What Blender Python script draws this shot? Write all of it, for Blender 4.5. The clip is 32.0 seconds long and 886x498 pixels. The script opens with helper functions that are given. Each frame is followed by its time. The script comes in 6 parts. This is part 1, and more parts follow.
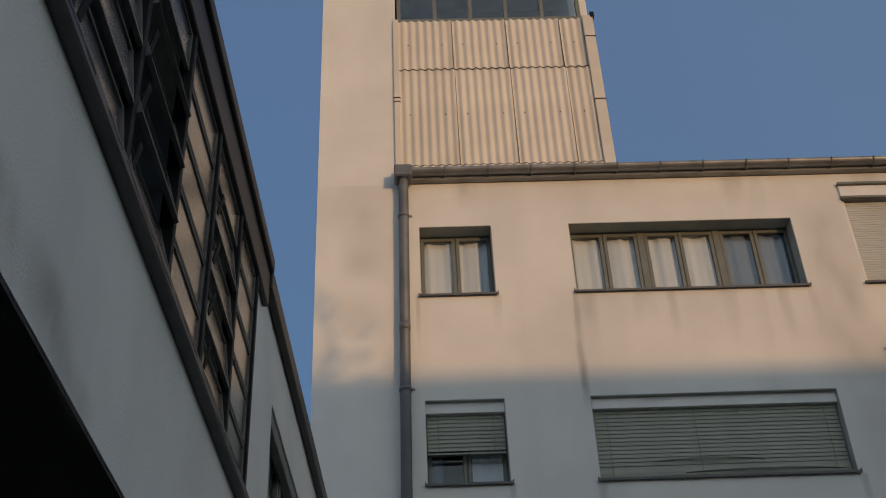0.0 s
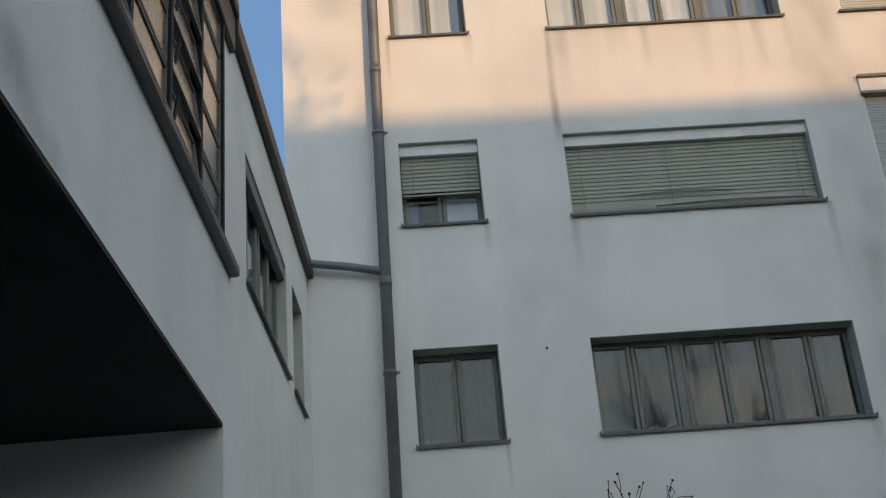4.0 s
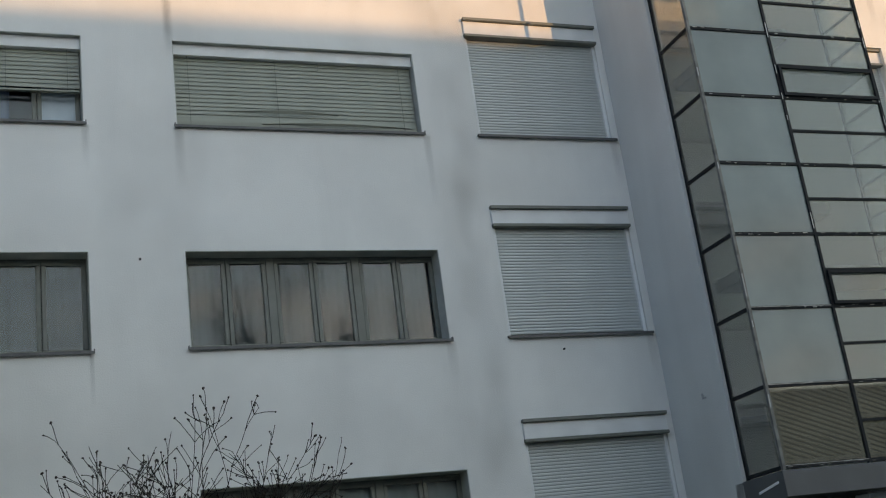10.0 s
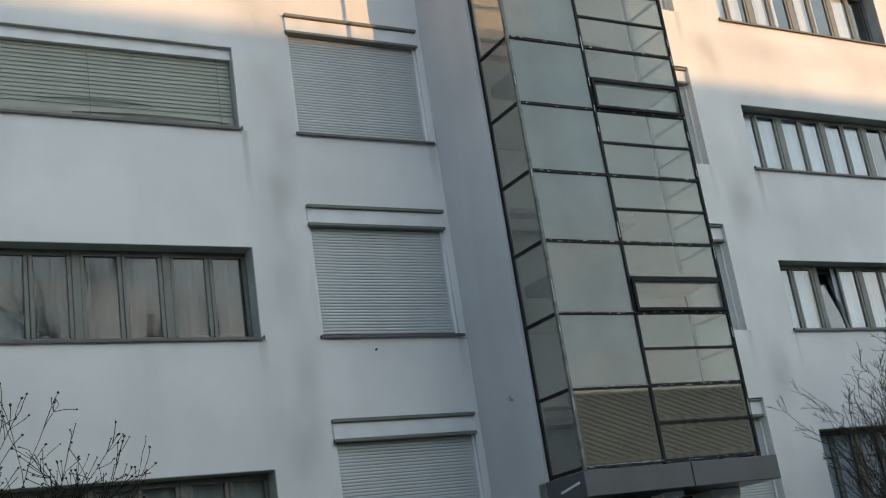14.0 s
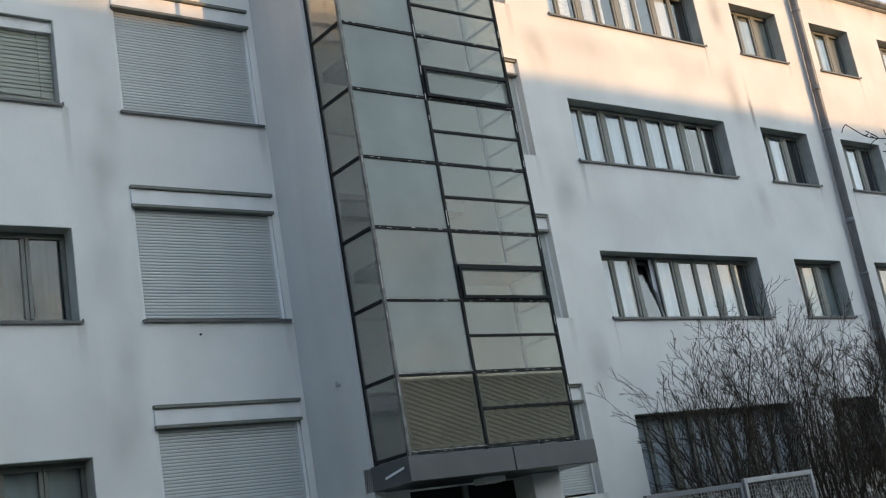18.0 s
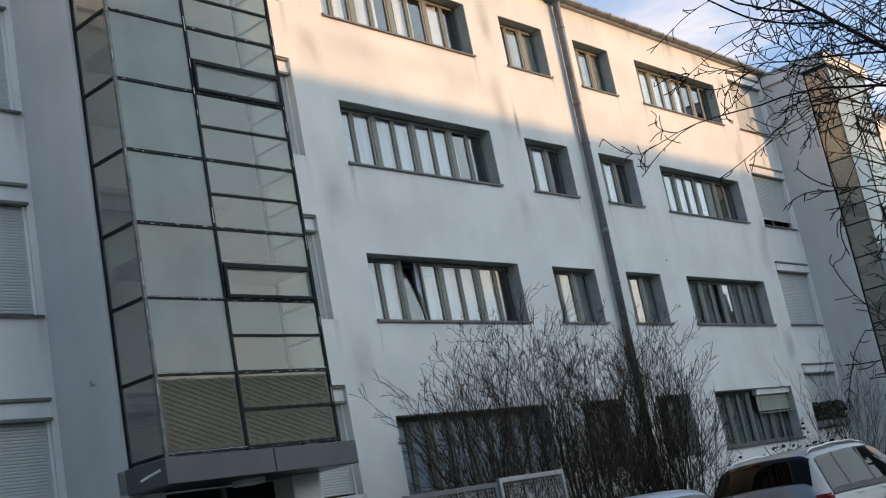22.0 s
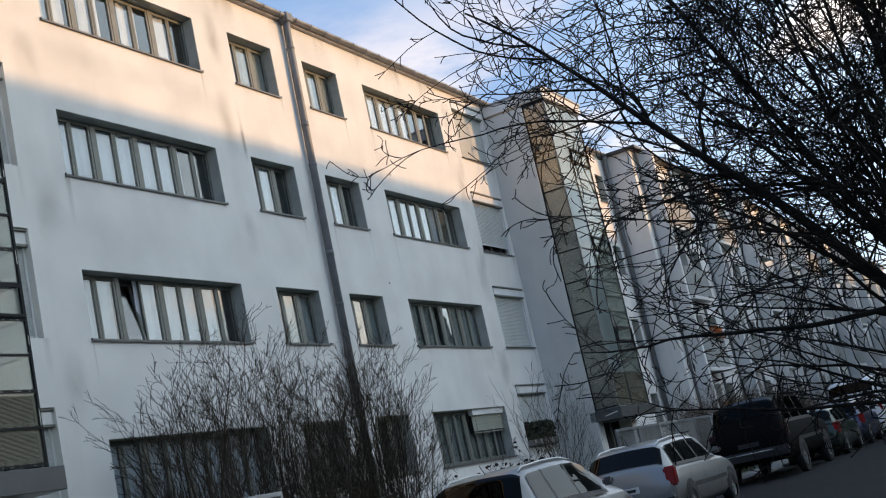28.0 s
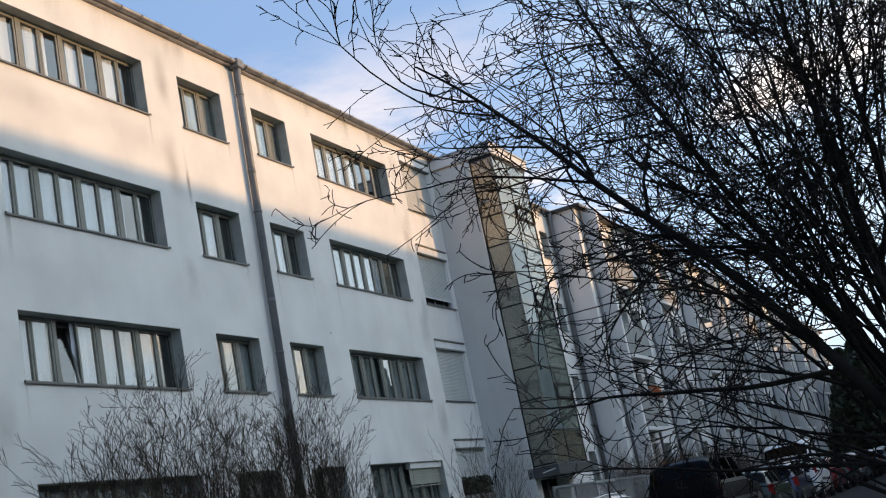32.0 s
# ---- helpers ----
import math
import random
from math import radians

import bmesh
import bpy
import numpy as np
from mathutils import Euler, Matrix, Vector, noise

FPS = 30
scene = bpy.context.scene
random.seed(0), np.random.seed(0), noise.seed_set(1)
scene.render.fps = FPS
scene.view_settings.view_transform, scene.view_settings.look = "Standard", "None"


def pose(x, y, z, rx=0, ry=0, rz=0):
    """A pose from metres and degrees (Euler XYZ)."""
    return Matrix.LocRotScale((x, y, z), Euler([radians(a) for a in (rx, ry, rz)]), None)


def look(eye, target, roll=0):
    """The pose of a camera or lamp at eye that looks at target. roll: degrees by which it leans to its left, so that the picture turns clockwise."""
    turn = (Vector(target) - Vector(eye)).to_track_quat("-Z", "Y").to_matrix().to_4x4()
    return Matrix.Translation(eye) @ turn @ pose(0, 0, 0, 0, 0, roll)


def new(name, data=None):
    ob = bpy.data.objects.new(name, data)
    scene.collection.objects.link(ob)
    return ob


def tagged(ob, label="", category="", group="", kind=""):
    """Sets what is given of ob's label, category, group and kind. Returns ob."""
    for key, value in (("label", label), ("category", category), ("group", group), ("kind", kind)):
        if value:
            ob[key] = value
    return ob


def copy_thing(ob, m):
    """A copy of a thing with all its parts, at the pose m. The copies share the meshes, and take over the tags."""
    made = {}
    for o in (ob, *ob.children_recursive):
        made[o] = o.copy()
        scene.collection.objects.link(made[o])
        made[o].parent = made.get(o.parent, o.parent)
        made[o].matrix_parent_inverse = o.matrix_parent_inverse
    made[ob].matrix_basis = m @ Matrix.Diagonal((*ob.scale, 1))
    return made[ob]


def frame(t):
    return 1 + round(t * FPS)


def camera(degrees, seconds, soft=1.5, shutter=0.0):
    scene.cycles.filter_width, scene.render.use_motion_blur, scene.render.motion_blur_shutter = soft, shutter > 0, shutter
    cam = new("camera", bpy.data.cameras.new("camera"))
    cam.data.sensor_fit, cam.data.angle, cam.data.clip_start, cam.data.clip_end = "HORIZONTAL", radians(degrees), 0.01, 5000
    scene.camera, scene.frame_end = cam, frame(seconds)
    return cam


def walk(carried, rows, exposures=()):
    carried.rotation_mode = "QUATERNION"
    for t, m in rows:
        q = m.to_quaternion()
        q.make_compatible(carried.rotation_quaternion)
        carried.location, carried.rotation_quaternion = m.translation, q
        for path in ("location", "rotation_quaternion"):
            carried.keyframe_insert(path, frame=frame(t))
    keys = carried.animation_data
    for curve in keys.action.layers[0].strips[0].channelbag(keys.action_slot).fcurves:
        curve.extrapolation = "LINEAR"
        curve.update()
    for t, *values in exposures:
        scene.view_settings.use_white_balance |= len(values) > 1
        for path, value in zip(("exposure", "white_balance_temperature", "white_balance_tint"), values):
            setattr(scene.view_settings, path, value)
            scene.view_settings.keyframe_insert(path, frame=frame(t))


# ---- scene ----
# camera: stands on the pavement opposite the houses and turns from the roof tower to the street
EYE = (0.0, 0.0, 1.25)
cam = camera(40.46, 32.0, soft=1.1)
TURNS = [(0, -0.45, 36.73, 2.24), (0.5, -0.15, 34.31, 2.60), (1, 0.04, 32.39, 3.24), (1.5, 0.26, 30.76, 3.63), (2, 0.50, 28.79, 3.70), (2.5, 0.42, 27.54, 3.67), (3, 0.14, 26.50, 3.86), (3.5, -0.40, 25.49, 4.19), (5.5, -1.93, 21.81, 5.25), (6, -4.17, 21.15, 5.32), (6.5, -5.41, 20.63, 5.73), (7, -7.17, 20.41, 5.90), (7.5, -11.52, 20.04, 6.47), (8, -13.65, 19.90, 6.69), (8.5, -15.88, 19.72, 7.05), (9, -17.19, 19.56, 7.47), (9.5, -17.76, 19.09, 7.27), (10, -19.97, 18.54, 7.32), (10.5, -21.59, 18.29, 7.48), (11, -23.11, 18.06, 7.69), (11.5, -24.33, 17.92, 7.80), (12, -25.52, 17.70, 7.88), (12.5, -25.58, 17.89, 8.20), (13, -26.55, 17.61, 7.94), (13.5, -27.86, 17.53, 8.13), (14, -28.95, 17.32, 8.36), (14.5, -30.54, 17.13, 8.60), (15, -31.55, 16.90, 8.63), (15.5, -32.52, 16.60, 8.88), (17.5, -36.48, 15.62, 9.85), (18, -37.16, 15.37, 9.66), (18.5, -38.91, 15.01, 9.86), (19, -40.63, 14.85, 10.02), (19.5, -42.22, 14.73, 10.30), (20, -43.84, 14.50, 10.42), (20.5, -44.82, 14.27, 10.33), (21, -46.71, 13.95, 10.65), (21.5, -46.98, 13.78, 10.81), (22, -48.48, 13.41, 10.80), (22.5, -50.22, 13.04, 10.79), (23, -51.69, 12.81, 10.98), (23.5, -52.82, 12.81, 11.31), (24, -53.59, 12.91, 11.93), (24.5, -54.39, 13.03, 12.42), (26.5, -57.71, 12.52, 12.29), (27, -59.17, 12.15, 12.15), (27.5, -60.55, 11.92, 12.26), (28, -61.79, 11.73, 12.35), (28.5, -62.90, 11.54, 12.42), (29, -63.91, 11.40, 12.34), (29.5, -64.61, 11.24, 12.02), (30, -65.10, 11.18, 12.21), (30.5, -64.95, 11.88, 12.11), (31, -65.17, 12.23, 11.77), (31.5, -65.01, 12.47, 11.57), (32, -64.87, 13.59, 11.13)]
walk(cam, [(t, pose(*EYE, 90 + pitch, roll, yaw)) for t, yaw, pitch, roll in TURNS],
     exposures=((0.0, 1.47, 9900, 13.5), (3.0, 2.08, 9900, 12.5), (6.0, 2.50, 9800, 11.8), (9.0, 2.50, 9700, 11.8), (13.0, 2.68, 9700, 11.8), (19.0, 2.82, 9300, 12), (24.0, 2.64, 9050, 12.4), (28.0, 2.68, 8950, 12.4), (32.0, 2.64, 8900, 12.4)))

# ---- light: a very low sun behind the camera's right shoulder, clear sky ----
SUN_EL, SUN_AZ = radians(4.5), radians(148)   # azimuth clockwise from the facade's inward normal
world = bpy.data.worlds.new("sky")
scene.world = world
world.use_nodes = True
wn, wl = world.node_tree.nodes, world.node_tree.links
sky = wn.new("ShaderNodeTexSky")
sky.sky_type, sky.sun_disc = "NISHITA", False
sky.sun_elevation, sky.sun_rotation = SUN_EL, SUN_AZ
sky.air_density, sky.dust_density, sky.ozone_density = 1.0, 0.5, 3.0
tc = wn.new("ShaderNodeTexCoord")
squash = wn.new("ShaderNodeMapping")
squash.inputs["Scale"].default_value, squash.inputs["Location"].default_value = (1.0, 1.0, 3.2), (-2.1, 4.84, -1.28)
cloud = wn.new("ShaderNodeTexNoise")
cloud.inputs["Scale"].default_value = 3.4
cloud.inputs["Detail"].default_value = 7.0
cloud.inputs["Roughness"].default_value = 0.58
ramp = wn.new("ShaderNodeValToRGB")
ramp.color_ramp.elements[0].position, ramp.color_ramp.elements[1].position = 0.52, 0.66
low = wn.new("ShaderNodeSeparateXYZ")
fade = wn.new("ShaderNodeMapRange")
fade.inputs["From Min"].default_value, fade.inputs["From Max"].default_value = 0.42, 0.14
mul = wn.new("ShaderNodeMath")
mul.operation = "MULTIPLY"
mixc = wn.new("ShaderNodeMix")
mixc.data_type = "RGBA"
mixc.inputs[7].default_value = (2.5, 2.2, 1.97, 1)
wl.new(tc.outputs["Generated"], squash.inputs["Vector"])
wl.new(squash.outputs["Vector"], cloud.inputs["Vector"])
wl.new(cloud.outputs["Fac"], ramp.inputs["Fac"])
wl.new(tc.outputs["Generated"], low.inputs["Vector"])
wl.new(low.outputs["Z"], fade.inputs["Value"])
wl.new(ramp.outputs["Color"], mul.inputs[0])
wl.new(fade.outputs["Result"], mul.inputs[1])
wl.new(mul.outputs["Value"], mixc.inputs[0])
# pale haze low over the street, brighter towards the sun
haze, hazy, toward, glow = wn.new("ShaderNodeMapRange"), wn.new("ShaderNodeMix"), wn.new("ShaderNodeVectorMath"), wn.new("ShaderNodeMix")
haze.inputs["From Min"].default_value, haze.inputs["From Max"].default_value, haze.inputs["To Min"].default_value, haze.inputs["To Max"].default_value = 0.60, 0.10, 0.80, 0.90
toward.operation = "DOT_PRODUCT"
toward.inputs[1].default_value = (math.sin(SUN_AZ), math.cos(SUN_AZ), 0.0)
side = wn.new("ShaderNodeMapRange")
side.inputs["From Min"].default_value, side.inputs["From Max"].default_value = 0.2, 0.92
glow.data_type = hazy.data_type = "RGBA"
glow.inputs[7].default_value = (1.34, 1.86, 2.55, 1)
away, deep = wn.new("ShaderNodeMapRange"), wn.new("ShaderNodeMix")
away.inputs["From Min"].default_value, away.inputs["From Max"].default_value = -0.9, 0.1
deep.data_type = "RGBA"
deep.inputs[6].default_value, deep.inputs[7].default_value = (0.09, 0.31, 0.90, 1), (0.27, 0.51, 1.08, 1)
wl.new(toward.outputs["Value"], away.inputs["Value"])
wl.new(away.outputs["Result"], deep.inputs[0])
wl.new(deep.outputs[2], glow.inputs[6])
wl.new(tc.outputs["Generated"], toward.inputs[0])
wl.new(toward.outputs["Value"], side.inputs["Value"])
wl.new(side.outputs["Result"], glow.inputs[0])
wl.new(glow.outputs[2], hazy.inputs[7])
wl.new(low.outputs["Z"], haze.inputs["Value"])
wl.new(haze.outputs["Result"], hazy.inputs[0])
wl.new(sky.outputs["Color"], hazy.inputs[6])
wl.new(hazy.outputs[2], mixc.inputs[6])
wl.new(mixc.outputs[2], wn["Background"].inputs["Color"])
wn["Background"].inputs["Strength"].default_value = 0.15

sun = new("sun", bpy.data.lights.new("sun", "SUN"))
sun.data.energy, sun.data.angle, sun.data.color = 0.47, radians(0.36), (1.0, 0.65, 0.38)
sun_from = Vector((math.sin(SUN_AZ) * math.cos(SUN_EL), math.cos(SUN_AZ) * math.cos(SUN_EL), math.sin(SUN_EL)))
sun.matrix_world = look(sun_from * 60, (0, 0, 0))


# ---- materials ----
def material(name, color, rough=0.6, metal=0.0, vary=0.12, scale=3.0, bump=0.1, fine=60.0, streaks=0.0, tint=None, random_piece=0.0):
    """A surface with large stains, fine grain and, if asked, rain streaks running down."""
    m = bpy.data.materials.new(name)
    m.use_nodes = True
    n, l = m.node_tree.nodes, m.node_tree.links
    b = n["Principled BSDF"]
    b.inputs["Roughness"].default_value, b.inputs["Metallic"].default_value = rough, metal
    co = n.new("ShaderNodeTexCoord")
    big, small = n.new("ShaderNodeTexNoise"), n.new("ShaderNodeTexNoise")
    big.inputs["Scale"].default_value, big.inputs["Detail"].default_value = scale, 5
    small.inputs["Scale"].default_value, small.inputs["Detail"].default_value = fine, 3
    l.new(co.outputs["Object"], big.inputs["Vector"])
    l.new(co.outputs["Object"], small.inputs["Vector"])
    dark = tint or tuple(c * (1 - 2.2 * vary) for c in color)
    mix = n.new("ShaderNodeMix")
    mix.data_type = "RGBA"
    mix.inputs[6].default_value, mix.inputs[7].default_value = (*color, 1), (*dark, 1)
    spread = n.new("ShaderNodeMapRange")
    spread.inputs["From Min"].default_value, spread.inputs["From Max"].default_value = 0.38, 0.75
    l.new(big.outputs["Fac"], spread.inputs["Value"])
    l.new(spread.outputs["Result"], mix.inputs[0])
    out = mix.outputs[2]
    if streaks:
        mp, st = n.new("ShaderNodeMapping"), n.new("ShaderNodeTexNoise")
        mp.inputs["Scale"].default_value = (1.25, 1.25, 0.16)
        st.inputs["Scale"].default_value, st.inputs["Detail"].default_value, st.inputs["Distortion"].default_value = 1.0, 5, 0.6
        l.new(co.outputs["Object"], mp.inputs["Vector"])
        l.new(mp.outputs["Vector"], st.inputs["Vector"])
        r2 = n.new("ShaderNodeMapRange")
        r2.inputs["From Min"].default_value, r2.inputs["From Max"].default_value = 0.50, 0.74
        r2.inputs["To Max"].default_value = streaks
        l.new(st.outputs["Fac"], r2.inputs["Value"])
        m2 = n.new("ShaderNodeMix")
        m2.data_type = "RGBA"
        m2.inputs[7].default_value = (*[c * 0.62 for c in color], 1)
        l.new(r2.outputs["Result"], m2.inputs[0])
        l.new(out, m2.inputs[6])
        out = m2.outputs[2]
    if random_piece:
        oi, hs, mr = n.new("ShaderNodeObjectInfo"), n.new("ShaderNodeHueSaturation"), n.new("ShaderNodeMapRange")
        mr.inputs["To Min"].default_value, mr.inputs["To Max"].default_value = 1 - random_piece, 1 + random_piece
        l.new(oi.outputs["Random"], mr.inputs["Value"])
        l.new(mr.outputs["Result"], hs.inputs["Value"])
        l.new(out, hs.inputs["Color"])
        out = hs.outputs["Color"]
    l.new(out, b.inputs["Base Color"])
    if bump:
        bp = n.new("ShaderNodeBump")
        bp.inputs["Strength"].default_value, bp.inputs["Distance"].default_value = bump, 0.01
        l.new(small.outputs["Fac"], bp.inputs["Height"])
        l.new(bp.outputs["Normal"], b.inputs["Normal"])
    return m


def glass(name, tint, face=0.085, rough=0.0, edge=0.85, milk=None, milky=0.0, wobble=0.12):
    """A double pane: clear or milky, with real reflections at its face."""
    m = bpy.data.materials.new(name)
    m.use_nodes = True
    n, l = m.node_tree.nodes, m.node_tree.links
    n.remove(n["Principled BSDF"])
    clear, gloss, fres, mix = n.new("ShaderNodeBsdfTransparent"), n.new("ShaderNodeBsdfGlossy"), n.new("ShaderNodeLayerWeight"), n.new("ShaderNodeMixShader")
    clear.inputs["Color"].default_value = (*tint, 1)
    gloss.inputs["Roughness"].default_value = rough
    fres.inputs["Blend"].default_value = 0.5
    steep, lift = n.new("ShaderNodeMath"), n.new("ShaderNodeMath")
    steep.operation, lift.operation = "POWER", "MULTIPLY_ADD"
    steep.inputs[1].default_value, lift.inputs[1].default_value, lift.inputs[2].default_value = 2.5, edge, face
    l.new(fres.outputs["Facing"], steep.inputs[0])
    l.new(steep.outputs[0], lift.inputs[0])
    wob, bp = n.new("ShaderNodeTexNoise"), n.new("ShaderNodeBump")
    co = n.new("ShaderNodeTexCoord")
    l.new(co.outputs["Object"], wob.inputs["Vector"])
    wob.inputs["Scale"].default_value, wob.inputs["Detail"].default_value = 1.6, 1
    bp.inputs["Strength"].default_value, bp.inputs["Distance"].default_value = wobble, 0.02
    l.new(wob.outputs["Fac"], bp.inputs["Height"])
    l.new(bp.outputs["Normal"], gloss.inputs["Normal"])
    inner = clear.outputs[0]
    if milky:
        dif, tr, add, mm = n.new("ShaderNodeBsdfDiffuse"), n.new("ShaderNodeBsdfTranslucent"), n.new("ShaderNodeMixShader"), n.new("ShaderNodeMixShader")
        dirt, cr = n.new("ShaderNodeTexNoise"), n.new("ShaderNodeValToRGB")
        dirt.inputs["Scale"].default_value, dirt.inputs["Detail"].default_value = 0.9, 4
        l.new(co.outputs["Object"], dirt.inputs["Vector"])
        cr.color_ramp.elements[0].color, cr.color_ramp.elements[1].color = (*[c * 0.75 for c in milk], 1), (*milk, 1)
        cr.color_ramp.elements[0].position, cr.color_ramp.elements[1].position = 0.3, 0.7
        l.new(dirt.outputs["Fac"], cr.inputs["Fac"])
        l.new(cr.outputs["Color"], dif.inputs["Color"])
        l.new(cr.outputs["Color"], tr.inputs["Color"])
        add.inputs[0].default_value, mm.inputs[0].default_value = 0.5, milky
        l.new(dif.outputs[0], add.inputs[1])
        l.new(tr.outputs[0], add.inputs[2])
        l.new(inner, mm.inputs[1])
        l.new(add.outputs[0], mm.inputs[2])
        inner = mm.outputs[0]
    l.new(lift.outputs[0], mix.inputs[0])
    l.new(inner, mix.inputs[1])
    l.new(gloss.outputs[0], mix.inputs[2])
    l.new(mix.outputs[0], n["Material Output"].inputs["Surface"])
    return m


RENDER_WHITE = material("painted_render", (0.76, 0.755, 0.73), 0.9, vary=0.075, scale=0.7, bump=0.30, fine=60, streaks=0.17)
RENDER_GREY = material("grey_render", (0.63, 0.635, 0.605), 0.9, vary=0.06, scale=0.7, bump=0.3, fine=45, streaks=0.2)
SOFFIT = material("dark_soffit_boards", (0.035, 0.035, 0.035), 0.85, vary=0.2, scale=1.2, bump=0.2)
FRAME = material("grey_green_window_paint", (0.16, 0.17, 0.15), 0.45, vary=0.12, scale=6, bump=0.05)
REVEAL = material("grey_green_reveal_paint", (0.47, 0.49, 0.45), 0.8, vary=0.12, scale=3, bump=0.15)
SILL = material("dark_sill_sheet", (0.11, 0.11, 0.11), 0.5, vary=0.15, scale=5, bump=0.05)
STEEL = material("dark_steel_paint", (0.018, 0.020, 0.022), 0.6, vary=0.2, scale=4, bump=0.05)
STEEL_LIGHT = material("galvanised_steel", (0.42, 0.43, 0.43), 0.45, 0.6, vary=0.15, scale=4, bump=0.05)
ZINC = material("weathered_zinc", (0.30, 0.31, 0.32), 0.40, 0.4, vary=0.2, scale=3, bump=0.08)
PIPE = material("painted_pipe", (0.17, 0.18, 0.19), 0.5, 0.2, vary=0.15, scale=3, bump=0.05)
CORR = material("corrugated_cement", (0.72, 0.67, 0.60), 0.9, vary=0.07, scale=1.1, bump=0.2, streaks=0.12, random_piece=0.04)
SHUTTER = material("shutter_plastic", (0.51, 0.535, 0.52), 0.5, vary=0.05, scale=2, bump=0.03, random_piece=0.03)
SHUTTER_BOX = material("shutter_box_paint", (0.76, 0.765, 0.76), 0.6, vary=0.08, scale=2, bump=0.05)
BLIND = material("blind_slat", (0.29, 0.305, 0.255), 0.45, vary=0.06, scale=2, bump=0.0, random_piece=0.06)
CURTAIN = material("white_curtain", (0.80, 0.83, 0.90), 0.9, vary=0.05, scale=4, bump=0.1)
NET = material("grey_net_curtain", (0.40, 0.43, 0.42), 0.9, vary=0.08, scale=4, bump=0.1)
# the grey net again, with the dim room's shade put into its colour
NET_DARK = material("net_curtain_painted_dim", (0.075, 0.085, 0.085), 0.9, vary=0.1, scale=3, bump=0.1)
PUTTY = material("flaking_putty", (0.52, 0.52, 0.49), 0.85, vary=0.25, scale=14, bump=0.3)
CURTAIN_BLUE = material("blue_curtain", (0.22, 0.28, 0.40), 0.9, vary=0.08, scale=4, bump=0.1)
ROOM = material("room_wall", (0.30, 0.29, 0.27), 0.9, vary=0.05)
PANE = glass("window_glass", (0.84, 0.88, 0.89), face=0.045)
MILKY = glass("milky_stair_glass", (0.80, 0.84, 0.81), face=0.035, edge=0.4, milk=(0.46, 0.55, 0.555), milky=0.66, wobble=0.02)
STAIR_PANE = glass("hazy_stair_glass", (0.86, 0.90, 0.88), face=0.04, edge=0.4, milk=(0.56, 0.63, 0.61), milky=0.27, wobble=0.02)
SIDE_PANE = glass("grey_side_glass", (0.80, 0.81, 0.77), face=0.03, edge=0.5, milk=(0.60, 0.60, 0.56), milky=0.33, wobble=0.02)
# tan milk imitates the opposite roof mirrored in the lowest panes
REFLECTION_PANE = glass("reflection_tinted_stair_glass", (0.80, 0.80, 0.74), face=0.04, edge=0.4, milk=(0.50, 0.47, 0.41), milky=0.26, wobble=0.03)
CANOPY = material("grey_canopy_sheet", (0.10, 0.105, 0.11), 0.4, 0.3, vary=0.1, scale=2, bump=0.03)
ASPHALT = material("asphalt", (0.019, 0.019, 0.020), 0.95, vary=0.15, scale=0.8, bump=0.4, fine=120)
ASPHALT.node_tree.nodes["Principled BSDF"].inputs["Specular IOR Level"].default_value = 0.12
PAVING = material("paving", (0.22, 0.21, 0.20), 0.9, vary=0.12, scale=1.0, bump=0.3, fine=80)
EARTH = material("grassy_earth", (0.075, 0.085, 0.045), 0.95, vary=0.25, scale=1.4, bump=0.6, fine=30)
BARK = material("dark_bark", (0.030, 0.025, 0.021), 0.9, vary=0.2, scale=8, bump=0.5, fine=40)
TWIG = material("shrub_twigs", (0.066, 0.051, 0.037), 0.9, vary=0.2, scale=6, bump=0.1)
for dull in (BARK, TWIG, STEEL):
    dull.node_tree.nodes["Principled BSDF"].inputs["Specular IOR Level"].default_value = 0.15
BUD = material("dark_seed_heads", (0.045, 0.032, 0.026), 0.9, vary=0.2, scale=9)
HEDGE = material("evergreen_leaves", (0.035, 0.05, 0.025), 0.7, vary=0.25, scale=4)
ROOF_TILE = material("clay_roof_tiles", (0.62, 0.42, 0.25), 0.85, vary=0.2, scale=1.5, bump=0.3)
BROWN = material("brown_fascia", (0.045, 0.036, 0.032), 0.5, vary=0.15, scale=3, bump=0.05)
CEMENT = material("bare_cement", (0.30, 0.29, 0.28), 0.95, vary=0.15, scale=2, bump=0.3)


